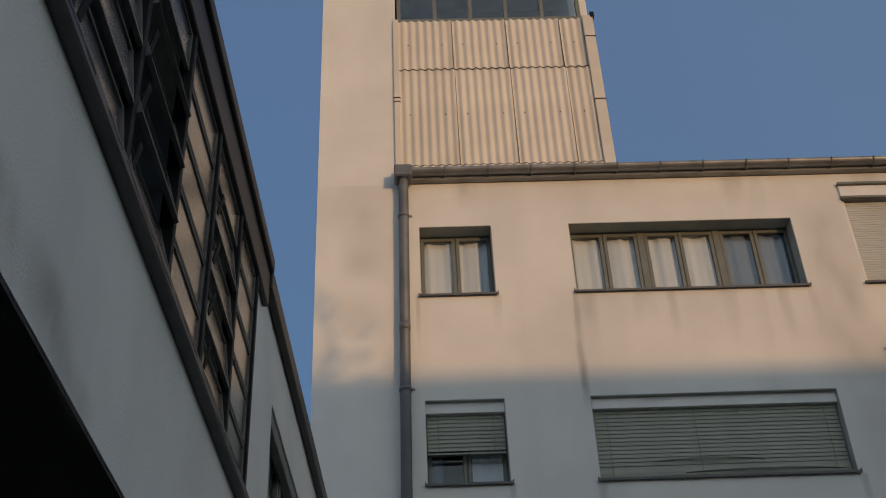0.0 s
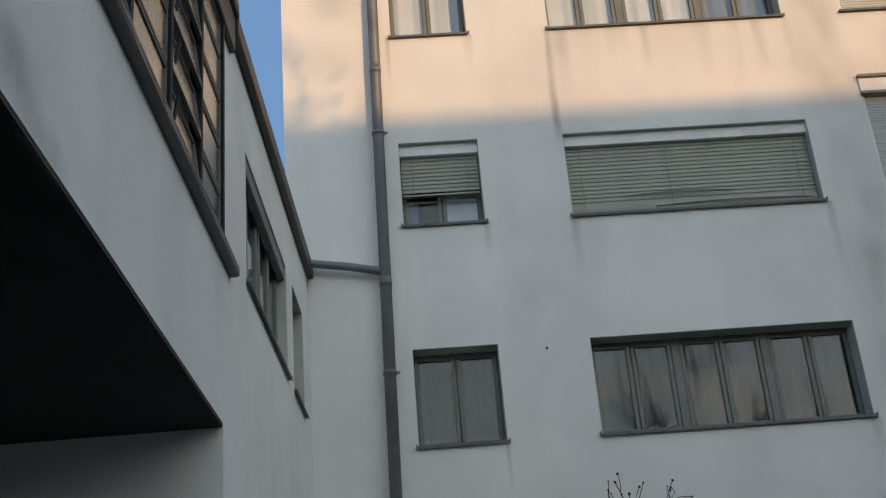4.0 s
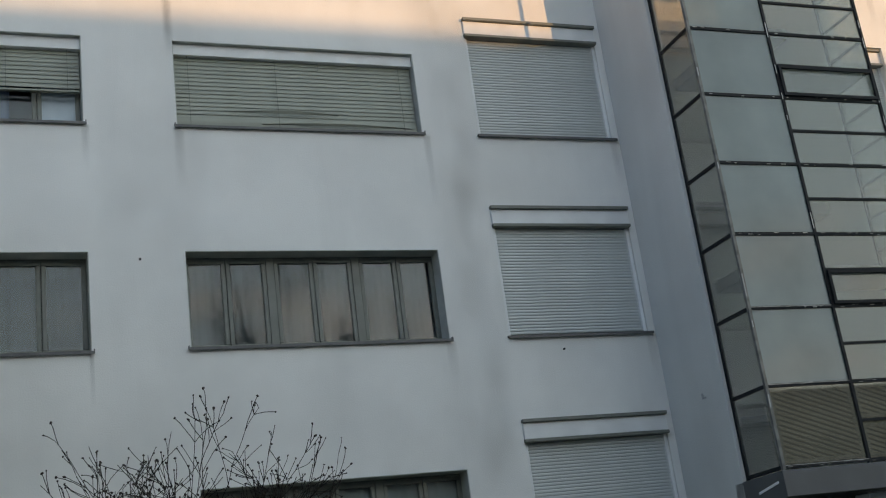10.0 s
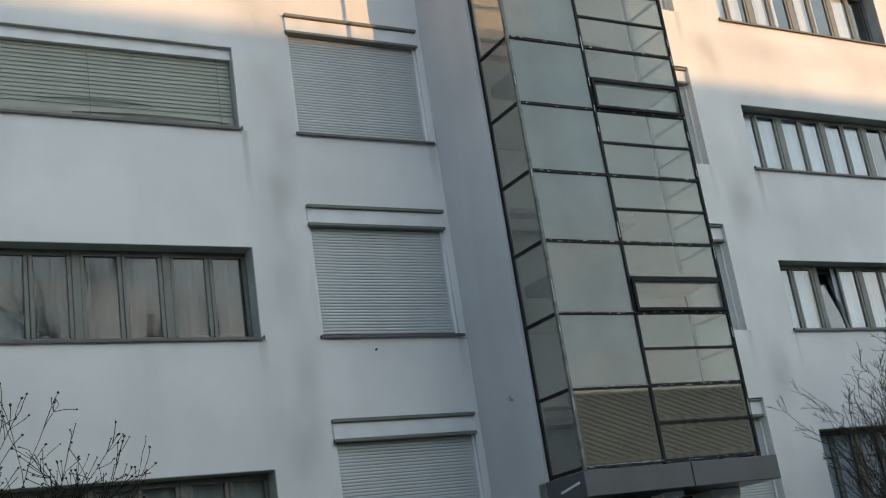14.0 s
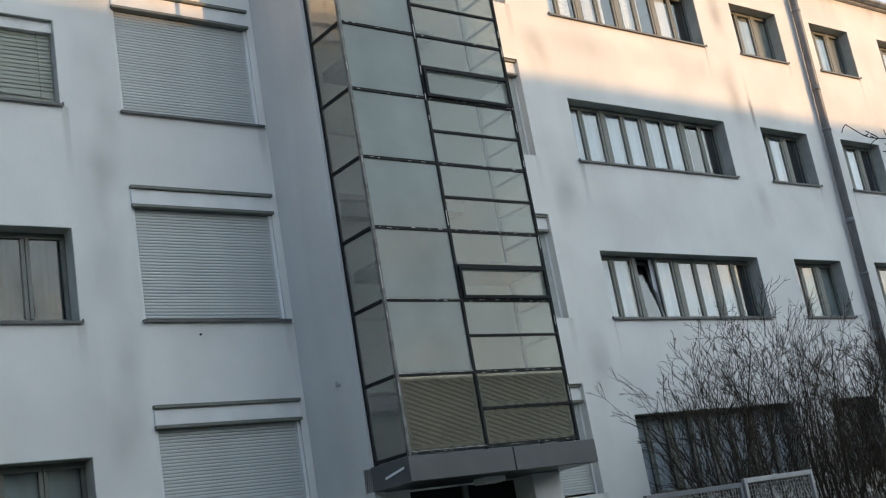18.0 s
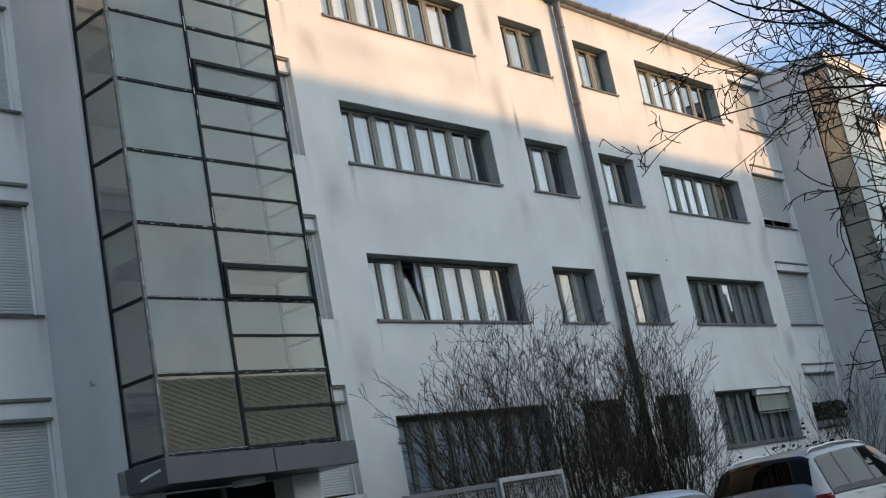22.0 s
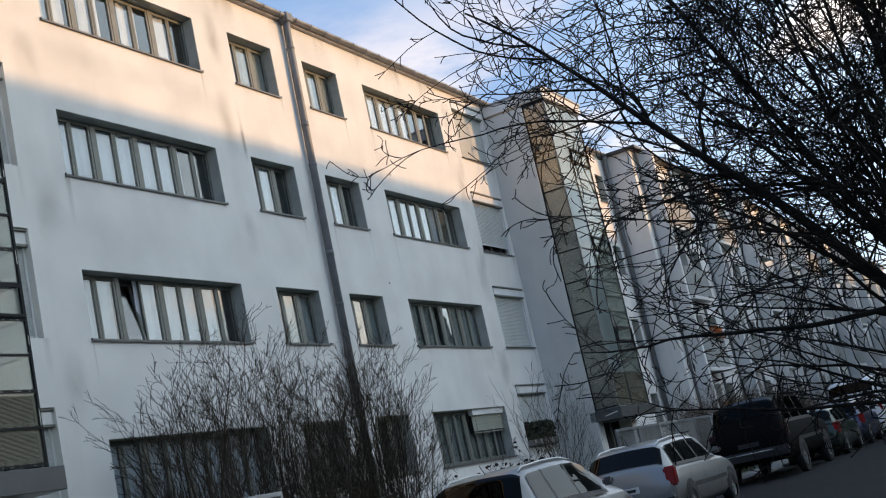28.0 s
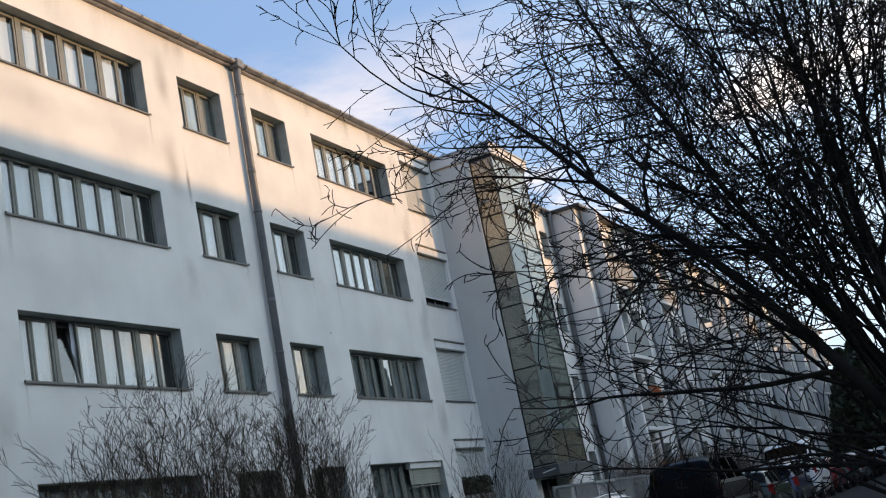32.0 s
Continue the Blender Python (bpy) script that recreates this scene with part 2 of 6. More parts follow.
def stain_material(name, color, strength, hanging=True):
    """Grey rain-dirt with a ragged, soft outline; hanging stains start at their upper edge, clouds fade out all round."""
    m = bpy.data.materials.new(name)
    m.use_nodes = True
    n, l = m.node_tree.nodes, m.node_tree.links
    b = n["Principled BSDF"]
    b.inputs["Base Color"].default_value, b.inputs["Roughness"].default_value = (*color, 1), 0.95
    co, sp = n.new("ShaderNodeTexCoord"), n.new("ShaderNodeSeparateXYZ")
    l.new(co.outputs["Generated"], sp.inputs[0])

    def op(kind, a, c):
        q = n.new("ShaderNodeMath")
        q.operation, q.use_clamp = kind, kind == "SUBTRACT"
        for i, v in enumerate((a, c)):
            if isinstance(v, (int, float)):
                q.inputs[i].default_value = v
            else:
                l.new(v, q.inputs[i])
        return q.outputs[0]
    side = op("MULTIPLY", op("MULTIPLY", sp.outputs["X"], op("SUBTRACT", 1.0, sp.outputs["X"])), 4.0)
    if hanging:
        fall = op("POWER", sp.outputs["Z"], 1.3)
    else:
        fall = op("MULTIPLY", op("MULTIPLY", sp.outputs["Z"], op("SUBTRACT", 1.0, sp.outputs["Z"])), 4.0)
        side = op("MULTIPLY", side, side)
        fall = op("MULTIPLY", fall, fall)
    mp, no = n.new("ShaderNodeMapping"), n.new("ShaderNodeTexNoise")
    mp.inputs["Scale"].default_value = (3.2, 3.2, 0.9) if hanging else (1.6, 1.6, 1.0)
    l.new(co.outputs["Object"], mp.inputs["Vector"])
    oi = n.new("ShaderNodeObjectInfo")
    no.noise_dimensions = "4D"
    l.new(mp.outputs["Vector"], no.inputs["Vector"])
    l.new(op("MULTIPLY", oi.outputs["Random"], 40.0), no.inputs["W"])
    no.inputs["Scale"].default_value, no.inputs["Detail"].default_value = 1.0, 4
    rag = n.new("ShaderNodeMapRange")
    rag.inputs["From Min"].default_value, rag.inputs["From Max"].default_value = 0.30, 0.75
    l.new(no.outputs["Fac"], rag.inputs["Value"])
    l.new(op("MULTIPLY", op("MULTIPLY", op("MULTIPLY", side, fall), rag.outputs["Result"]), strength), b.inputs["Alpha"])
    return m


STAIN = stain_material("rain_dirt", (0.27, 0.26, 0.235), 0.42)
SMUDGE = stain_material("dirt_cloud", (0.34, 0.33, 0.30), 0.15, hanging=False)
MOTTLE = stain_material("mottled_grime", (0.30, 0.285, 0.25), 0.22, hanging=False)
DAMP = stain_material("brown_damp", (0.21, 0.19, 0.16), 0.62, hanging=False)
BAND = stain_material("grime_band", (0.30, 0.29, 0.26), 0.34, hanging=False)
DRIP = stain_material("eave_drips", (0.30, 0.29, 0.26), 0.34)
MOULD = stain_material("mould_patch", (0.16, 0.155, 0.14), 0.85, hanging=False)

# ---- mesh helpers ----
def box(bm, x0, x1, y0, y1, z0, z1):
    v = [bm.verts.new(p) for p in ((x0, y0, z0), (x1, y0, z0), (x1, y1, z0), (x0, y1, z0), (x0, y0, z1), (x1, y0, z1), (x1, y1, z1), (x0, y1, z1))]
    for q in ((3, 2, 1, 0), (4, 5, 6, 7), (0, 1, 5, 4), (1, 2, 6, 5), (2, 3, 7, 6), (3, 0, 4, 7)):
        bm.faces.new([v[i] for i in q])


def bevelled(bm, width=0.006, segments=1):
    bmesh.ops.bevel(bm, geom=bm.edges[:], offset=width, segments=segments, affect="EDGES", clamp_overlap=True)
    return bm


def boxes(*spans, bevel=0.0):
    bm = bmesh.new()
    for s in spans:
        box(bm, *s)
    return bevelled(bm, bevel) if bevel else bm


def mesh_of(name, bm, material_, smooth=False):
    me = bpy.data.meshes.new(name)
    bm.to_mesh(me)
    bm.free()
    me.materials.append(material_)
    if smooth:
        me.shade_smooth()
    return me


def link(name, me, parent=None, label="", at=None):
    ob = new(name, me)
    if at is not None:
        ob.matrix_basis = at if isinstance(at, Matrix) else Matrix.Translation(at)
    if parent:
        ob.parent = parent
    if label:
        ob["label"] = label
    return ob


def part(name, bm, material_, parent=None, label="", smooth=False):
    return link(name, mesh_of(name, bm, material_, smooth), parent, label)


def thing(name, at, label, category, group="", kind=""):
    ob = new(name)
    ob.empty_display_size = 0.2
    ob.matrix_basis = at if isinstance(at, Matrix) else Matrix.Translation(at)
    return tagged(ob, label, category, group, kind)


def tubes(name, runs, material_, sides=5):
    """One mesh of many tapered tubes; each run is a list of (point, radius)."""
    verts, faces = [], []
    for run in runs:
        base = len(verts)
        for i, (p, r) in enumerate(run):
            a, b = run[max(i - 1, 0)][0], run[min(i + 1, len(run) - 1)][0]
            d = (b - a).normalized() if (b - a).length > 1e-6 else Vector((0, 0, 1))
            s = d.cross(Vector((0.31, 0.17, 0.93)))
            s = s.normalized() if s.length > 1e-3 else d.orthogonal().normalized()
            u = d.cross(s)
            for k in range(sides):
                a2 = 2 * math.pi * k / sides
                verts.append(p + (s * math.cos(a2) + u * math.sin(a2)) * r)
        for i in range(len(run) - 1):
            for k in range(sides):
                q = base + i * sides
                faces.append((q + k, q + (k + 1) % sides, q + sides + (k + 1) % sides, q + sides + k))
        faces.append(tuple(base + (len(run) - 1) * sides + k for k in range(sides)))
        faces.append(tuple(base + k for k in reversed(range(sides))))
    me = bpy.data.meshes.new(name)
    me.from_pydata([tuple(v) for v in verts], [], faces)
    me.materials.append(material_)
    me.shade_smooth()
    return me


def pipe_bm(points, radius, sides=14):
    bm = bmesh.new()
    rings = []
    for i, p in enumerate(points):
        p = Vector(p)
        d = (Vector(points[min(i + 1, len(points) - 1)]) - Vector(points[max(i - 1, 0)])).normalized()
        s = d.orthogonal().normalized() if abs(d.z) < 0.9 else (Vector((1, 0, 0)) - d * d.x).normalized()
        u = d.cross(s)
        rings.append([bm.verts.new(p + (s * math.cos(2 * math.pi * k / sides) + u * math.sin(2 * math.pi * k / sides)) * radius) for k in range(sides)])
    for a, b in zip(rings, rings[1:]):
        for k in range(sides):
            bm.faces.new((a[k], a[(k + 1) % sides], b[(k + 1) % sides], b[k]))
    bm.faces.new(rings[0][::-1])
    bm.faces.new(rings[-1])
    return bm


def wall_with_openings(name, at, width, height, depth, holes, material_, label, kind="structure"):
    """A wall in its own frame: x along, y into the building, z up; holes are (x0, x1, z0, z1) and go right through."""
    xs = sorted({0.0, width, *[h[0] for h in holes], *[h[1] for h in holes]})
    zs = sorted({0.0, height, *[h[2] for h in holes], *[h[3] for h in holes]})
    open_ = lambda x, z: any(h[0] < x < h[1] and h[2] < z < h[3] for h in holes)
    solid = [[not open_((xs[i] + xs[i + 1]) / 2, (zs[j] + zs[j + 1]) / 2) for j in range(len(zs) - 1)] for i in range(len(xs) - 1)]
    bm = bmesh.new()
    cache = {}

    def v(i, j, k):
        if (i, j, k) not in cache:
            cache[i, j, k] = bm.verts.new((xs[i], k * depth, zs[j]))
        return cache[i, j, k]
    ok = lambda i, j: 0 <= i < len(xs) - 1 and 0 <= j < len(zs) - 1 and solid[i][j]
    for i in range(len(xs) - 1):
        for j in range(len(zs) - 1):
            if not solid[i][j]:
                continue
            bm.faces.new((v(i, j, 0), v(i + 1, j, 0), v(i + 1, j + 1, 0), v(i, j + 1, 0)))
            bm.faces.new((v(i, j, 1), v(i, j + 1, 1), v(i + 1, j + 1, 1), v(i + 1, j, 1)))
            if not ok(i - 1, j):
                bm.faces.new((v(i, j, 0), v(i, j + 1, 0), v(i, j + 1, 1), v(i, j, 1)))
            if not ok(i + 1, j):
                bm.faces.new((v(i + 1, j, 0), v(i + 1, j, 1), v(i + 1, j + 1, 1), v(i + 1, j + 1, 0)))
            if not ok(i, j - 1):
                bm.faces.new((v(i, j, 0), v(i, j, 1), v(i + 1, j, 1), v(i + 1, j, 0)))
            if not ok(i, j + 1):
                bm.faces.new((v(i, j + 1, 0), v(i + 1, j + 1, 0), v(i + 1, j + 1, 1), v(i, j + 1, 1)))
    ob = link(name, mesh_of(name, bm, material_), at=at)
    return tagged(ob, label, "wall", kind=kind)


# ---- ground ----
part("ground", boxes((-400, 600, -400, 400, -0.6, -0.12)), EARTH)
tagged(bpy.data.objects["ground"], "dull winter grass and earth", "ground", kind="structure")
tagged(part("road", boxes((-60, 400, 1.6, 8.2, -0.3, -0.02)), ASPHALT), "worn grey asphalt street with parking lane", "road", kind="structure")
tagged(part("pavement", boxes((-60, 400, -3.0, 1.5, -0.3, 0.08), bevel=0.01), PAVING), "grey paved footpath on the near side", "pavement", kind="structure")
tagged(part("pavement_far", boxes((-60, 400, 8.3, 9.4, -0.3, 0.06), bevel=0.01), PAVING), "grey paved footpath before the houses", "pavement", kind="structure")
kerb_me = mesh_of("kerb", boxes((0, 0.99, 0, 0.1, -0.3, 0.085), bevel=0.012), CEMENT)
kerb = thing("kerb", (-4, 1.5, 0), "concrete kerb stones along the street", "kerb", kind="structure")
for i in range(60):
    link("kerb_stone", kerb_me, kerb, at=(i, 0, 0))
    link("kerb_stone", kerb_me, kerb, at=(i, 6.7, -0.02))
tagged(part("front_garden", boxes((-60, 400, 9.4, 13.4, -0.3, 0.05)), EARTH), "dull winter grass before the house wall", "lawn", kind="structure")

# ---- the main house ----
FACE = 13.4                      # the plane of the house front
LEFT, RIGHT_END = -1.27, 43.4
STOREY = 2.8
TOPS = (11.64, 8.85, 6.06, 3.27)
SILLS = (10.47, 7.68, 4.88, 1.93)
EAVE = 12.42
# window columns: x0, x1, panes
COLUMNS = {"w": (0.17, 1.19, 2), "v": (2.28, 5.46, 6), "r": (14.52, 18.76, 8), "q": (19.9, 21.47, 3), "p": (22.68, 24.16, 3), "o": (25.36, 29.47, 8)}
SHUTTER_X = ((6.26, 8.28), (11.55, 13.5), (30.45, 32.4), (35.85, 37.8))
SHUTTER_TOP = (12.22, 9.44, 6.65, 3.82)
SHUTTER_SILL = (10.49, 7.68, 4.89, 2.1)
FAR_SMALL = ((42.0, 42.85),)

holes = []
for x0, x1, n in COLUMNS.values():
    holes += [(x0 - LEFT, x1 - LEFT, SILLS[k], TOPS[k]) for k in range(4)]
for x0, x1 in SHUTTER_X:
    holes += [(x0 - LEFT, x1 - LEFT, SHUTTER_SILL[k], SHUTTER_TOP[k]) for k in range(4)]
for x0, x1 in FAR_SMALL:
    holes += [(x0 - LEFT, x1 - LEFT, SILLS[k] + 0.1, TOPS[k]) for k in range(4)]
wall_with_openings("wall_front", (LEFT, FACE, 0), RIGHT_END - LEFT, EAVE, 0.36, holes, RENDER_WHITE, "white rendered house front with grey rain stains")
tagged(part("wall_side", boxes((LEFT, LEFT + 0.3, FACE + 0.36, FACE + 11, 0, EAVE)), RENDER_WHITE), "white rendered gable wall", "wall", kind="structure")
tagged(part("wall_back", boxes((LEFT, RIGHT_END, FACE + 10.7, FACE + 11, 0, EAVE)), RENDER_WHITE), "white rendered rear wall", "wall", kind="structure")
tagged(part("wall_inner", boxes((LEFT + 0.3, RIGHT_END, FACE + 3.6, FACE + 3.7, 0, EAVE)), ROOM), "plain inner room wall", "wall", kind="structure")
for k, z in enumerate((0.7, 3.72, 6.52, 9.32, 12.12)):
    tagged(part("floor_slab", boxes((LEFT + 0.3, RIGHT_END, FACE + 0.36, FACE + 3.6, z, z + 0.22)), ROOM), "plain concrete floor slab", "floor", kind="structure")
for x in (-0.3, 1.8, 5.9, 13.9, 19.3, 22.0, 24.8, 30.0, 38.2):
    tagged(part("partition_wall", boxes((x, x + 0.12, FACE + 0.36, FACE + 3.6, 0.9, 12.1)), ROOM), "plain partition wall", "wall", kind="structure")
bm = bmesh.new()
vs = [bm.verts.new(p) for p in ((-0.1, FACE - 0.1, 12.56), (RIGHT_END, FACE - 0.1, 12.56), (RIGHT_END, FACE + 5.5, 13.2), (-0.1, FACE + 5.5, 13.2), (RIGHT_END, FACE + 11.2, 12.56), (-0.1, FACE + 11.2, 12.56),
                                (-0.1, FACE - 0.1, 12.43), (RIGHT_END, FACE - 0.1, 12.43), (RIGHT_END, FACE + 11.2, 12.43), (-0.1, FACE + 11.2, 12.43))]
for q in ((0, 1, 2, 3), (3, 2, 4, 5), (6, 7, 1, 0), (5, 4, 8, 9), (9, 8, 7, 6), (1, 7, 8, 4, 2), (0, 3, 5, 9, 6)):
    bm.faces.new([vs[i] for i in q])
tagged(part("roof", bm, ZINC), "low sheet metal roof with dark eave", "roof", kind="structure")


def curtain_sheet(x0, x1, z0, z1, material_, parent_name="curtain", folds=9.0, y=0.31, label="white hanging curtain with soft folds"):
    bm, n = bmesh.new(), max(8, int((x1 - x0) * 26))
    ph = random.random() * 6
    cols = []
    for i in range(n + 1):
        x = x0 + (x1 - x0) * i / n
        d = 0.022 * math.sin(x * folds * 2.2 + ph) + 0.012 * math.sin(x * folds * 5.1 + ph * 2)
        cols.append((bm.verts.new((x - x0, d, 0)), bm.verts.new((x - x0, d * 0.7, z1 - z0))))
    for a, b in zip(cols, cols[1:]):
        bm.faces.new((a[0], b[0], b[1], a[1]))
    ob = link(parent_name, mesh_of("curtain", bm, material_, True), at=(x0, FACE + y, z0))
    return tagged(ob, label, "curtain")


shared = {}


def sash_meshes(w, h):
    key = (round(w, 3), round(h, 3))
    if key not in shared:
        t = 0.052
        fr = boxes((0, w, 0, 0.055, 0, t), (0, w, 0, 0.055, h - t, h), (0, t, 0, 0.055, t, h - t), (w - t, w, 0, 0.055, t, h - t), bevel=0.006)
        shared[key] = (mesh_of("sash", fr, FRAME), mesh_of("pane", boxes((t - 0.004, w - t + 0.004, 0.022, 0.030, t - 0.004, h - t + 0.004)), PANE))
    return shared[key]


window_count = [0]


def window(at, w, h, panes, depth=0.24, tilt=(), label="", pairs=True):
    """A row of casements set back in its opening, with a sheet metal sill; at is the opening's lower corner on the wall's face."""
    window_count[0] += 1
    win = thing("window_%d" % window_count[0], at, label or "grey-green framed casement window with %d panes" % panes, "window", "house windows", "structure")
    f, fb, ft = 0.012, 0.035, 0.03
    posts = []
    inner = w - 2 * f
    thick = [i for i in range(1, panes) if pairs and i % 2 == 0]
    post = 0.095 if pairs else 0.06
    pw = (inner - post * len(thick)) / panes
    x, starts = f, []
    for i in range(panes):
        if i in thick:
            posts.append((x, x + post, depth - 0.012, depth + 0.06, fb, h - ft))
            x += post
        starts.append(x)
        x += pw
    part("window_frame", boxes((0, w, depth, depth + 0.07, 0, fb), (0, w, depth, depth + 0.07, h - ft, h), (0, f, depth, depth + 0.07, fb, h - ft), (w - f, w, depth, depth + 0.07, fb, h - ft), *posts), FRAME, win)
    part("reveal_lining", boxes((0.0005, 0.008, 0.003, depth, 0.0, h - 0.008), (w - 0.008, w - 0.0005, 0.003, depth, 0.0, h - 0.008), (0.0005, w - 0.0005, 0.003, depth, h - 0.008, h - 0.0005)), REVEAL, win, "grey-green painted reveal")
    fr, pa = sash_meshes(pw - 0.006, h - fb - ft - 0.006)
    for i, x in enumerate(starts):
        m = pose(x + 0.003, depth - 0.004, fb + 0.003, -9 if i in tilt else 0)
        s = link("sash", fr, win, at=m, label="tilted open casement" if i in tilt else "")
        p = link("pane", pa, s)
        p.visible_shadow = False
    sill = boxes((-0.03, w + 0.03, -0.04, depth, -0.016, 0.0), (-0.03, w + 0.03, -0.043, -0.036, -0.034, -0.016), (-0.03, -0.018, -0.04, 0.0, 0.0, 0.022), (w + 0.018, w + 0.03, -0.04, 0.0, 0.0, 0.022))
    part("window_sill", sill, SILL, win, "dark sheet metal sill")
    return win


def slat_blind(at, w, z_span, pitch, label, sag=0.0):
    """Outdoor venetian blind: headbox, tilted slats on cords, bottom rail."""
    b = thing("venetian_blind", at, label, "blind", "outdoor venetian blinds")
    part("headbox", boxes((0.005, w - 0.005, 0.02, 0.14, -0.15, 0), bevel=0.004), SHUTTER_BOX, b, "pale grey blind headbox")
    bm = bmesh.new()
    n, half = 5, 0.0375
    prof = []
    for i in range(n):
        s = -1 + 2 * i / (n - 1)
        prof.append((s * half * 0.16 - 0.005 * (1 - s * s), s * half * 0.80))
    cols = []
    for x in (0.02, w - 0.02):
        cols.append([bm.verts.new((x, p[0], p[1])) for p in prof])
    for i in range(n - 1):
        bm.faces.new((cols[0][i], cols[1][i], cols[1][i + 1], cols[0][i + 1]))
    me = mesh_of("slat", bm, BLIND, True)
    bunch = 0.13 if sag else 0.0
    count = int((z_span - bunch) / pitch)
    for i in range(count):
        link("slat", me, b, at=pose(0, 0.09, -0.17 - i * pitch, random.uniform(-1.5, 1.5), random.uniform(-0.03, 0.03), 0))
    if sag:
        # the lowest slats lie bunched and bent, two of them bowed out of the row
        for i in range(6):
            link("slat", me, b, at=pose(0, 0.085 + random.uniform(-0.006, 0.006), -0.17 - count * pitch - i * bunch / 6, random.uniform(10, 26), random.uniform(-0.25, 0.25), 0))
        for x0_, x1_, drop_, dip in ((0.22, 0.66, 0.26, 0.035), (0.34, 0.97, 0.10, 0.03)):
            bowed = bmesh.new()
            rows_ = []
            for i in range(13):
                k = i / 12
                bow = math.sin(math.pi * k)
                rows_.append([bowed.verts.new((w * (x0_ + (x1_ - x0_) * k), 0.06 - 0.035 * bow + 0.02 * j, -0.17 - z_span + drop_ + 0.02 * bow - dip * bow * j)) for j in (0, 1)])
            for r0, r1 in zip(rows_, rows_[1:]):
                bowed.faces.new((r0[0], r1[0], r1[1], r0[1]))
            part("bent_slat", bowed, BLIND, b, "bent slat hanging out of the row", smooth=True)
    part("bottom_rail", boxes((0.02, w - 0.02, 0.06, 0.12, -0.19 - z_span, -0.165 - z_span), bevel=0.004), BLIND, b)
    for x, reach in ([(0.19, 1.0), (w * 0.41, 1.0), (w * 0.59, 0.12), (w - 0.2, 1.0)] if w > 2.5 else [(0.16, 1.0), (w - 0.16, 1.0)]):
        part("cord", boxes((x - 0.0035, x + 0.0035, 0.050, 0.056, -0.15 - (z_span + 0.02) * reach, -0.15)), FRAME, b, "thin dark blind cord")
    return b


def roller_shutter(at, w, h, drop=1.0, label="closed pale grey plastic roller shutter under its box"):
    s = thing("roller_shutter", at, label, "shutter", "roller shutters")
    bh = 0.29
    part("shutter_box", boxes((-0.005, w + 0.005, -0.03, 0.16, h - bh + 0.042, h - 0.045), bevel=0.008), SHUTTER_BOX, s, "white shutter box")
    part("drip_edge", boxes((-0.012, w + 0.012, -0.07, 0.16, h - 0.045, h), bevel=0.006), FRAME, s, "dark metal drip edge")
    part("drip_edge", boxes((-0.01, w + 0.01, -0.055, 0.16, h - bh, h - bh + 0.042), bevel=0.006), FRAME, s, "dark metal drip edge")
    for x in (0.0, w - 0.045):
        part("guide_rail", boxes((x, x + 0.045, 0.03, 0.12, 0, h - bh), bevel=0.004), SHUTTER_BOX, s)
    key = ("slat", round(w, 3))
    pitch = 0.041
    if key not in shared:
        bm = bmesh.new()
        prof = [(0.0655, 0.0), (0.0612, 0.003), (0.0582, 0.011), (0.0575, 0.020), (0.0585, 0.030), (0.0618, 0.037), (0.0655, 0.0395)]
        cols = [[bm.verts.new((x, p[0], p[1])) for p in prof] for x in (0.03, w - 0.03)]
        for i in range(len(prof) - 1):
            bm.faces.new((cols[0][i], cols[1][i], cols[1][i + 1], cols[0][i + 1]))
        box(bm, 0.03, w - 0.03, 0.0725, 0.080, 0.0, pitch)
        shared[key] = mesh_of("slat", bm, SHUTTER)
    count = int((h - bh - 0.01) * drop / pitch)
    for i in range(count):
        link("slat", shared[key], s, at=(0, random.uniform(-0.0004, 0.0004), h - bh - (i + 1) * pitch))
    if drop < 0.99:
        part("bottom_rail", boxes((0.03, w - 0.03, 0.05, 0.085, h - bh - count * pitch - 0.03, h - bh - count * pitch)), SHUTTER_BOX, s)
        p = part("pane", boxes((0.05, w - 0.05, 0.2, 0.21, 0.03, h - bh)), PANE, s)
        p.visible_shadow = False
        part("window_frame", boxes((0, 0.06, 0.17, 0.24, 0, h - bh), (w - 0.06, w, 0.17, 0.24, 0, h - bh), (w / 2 - 0.05, w / 2 + 0.05, 0.17, 0.24, 0, h - bh), (0.06, w - 0.06, 0.17, 0.24, 0, 0.06)), FRAME, s)
    part("window_sill", boxes((-0.02, w + 0.06, -0.045, 0.14, -0.02, 0.0), (-0.02, w + 0.06, -0.048, -0.04, -0.036, -0.02)), SILL, s, "dark sheet metal sill")
    return s


for name, (x0, x1, n) in COLUMNS.items():
    for k in range(4):
        tilt = (2,) if (name, k) == ("r", 2) else ()
        window((x0, FACE, SILLS[k]), x1 - x0, TOPS[k] - SILLS[k], n, tilt=tilt)
for x0, x1 in FAR_SMALL:
    for k in range(4):
        window((x0, FACE, SILLS[k] + 0.1), x1 - x0, TOPS[k] - SILLS[k] - 0.1, 1, pairs=False)
for i, (x0, x1) in enumerate(SHUTTER_X):
    for k in range(4):
        drop = 0.86 if (i, k) == (2, 1) else 0.55 if (i, k) == (2, 3) else 1.0
        roller_shutter((x0, FACE + (0.10 if i == 1 else 0.0), SHUTTER_SILL[k]), x1 - x0, SHUTTER_TOP[k] - SHUTTER_SILL[k], drop,
                       "closed pale grey plastic roller shutter under its box" if drop == 1 else "partly lowered pale grey roller shutter under its box")
slat_blind((0.17, FACE + 0.045, 8.84), 1.02, 0.52, 0.0565, "half-lowered grey-green venetian blind outside a window")
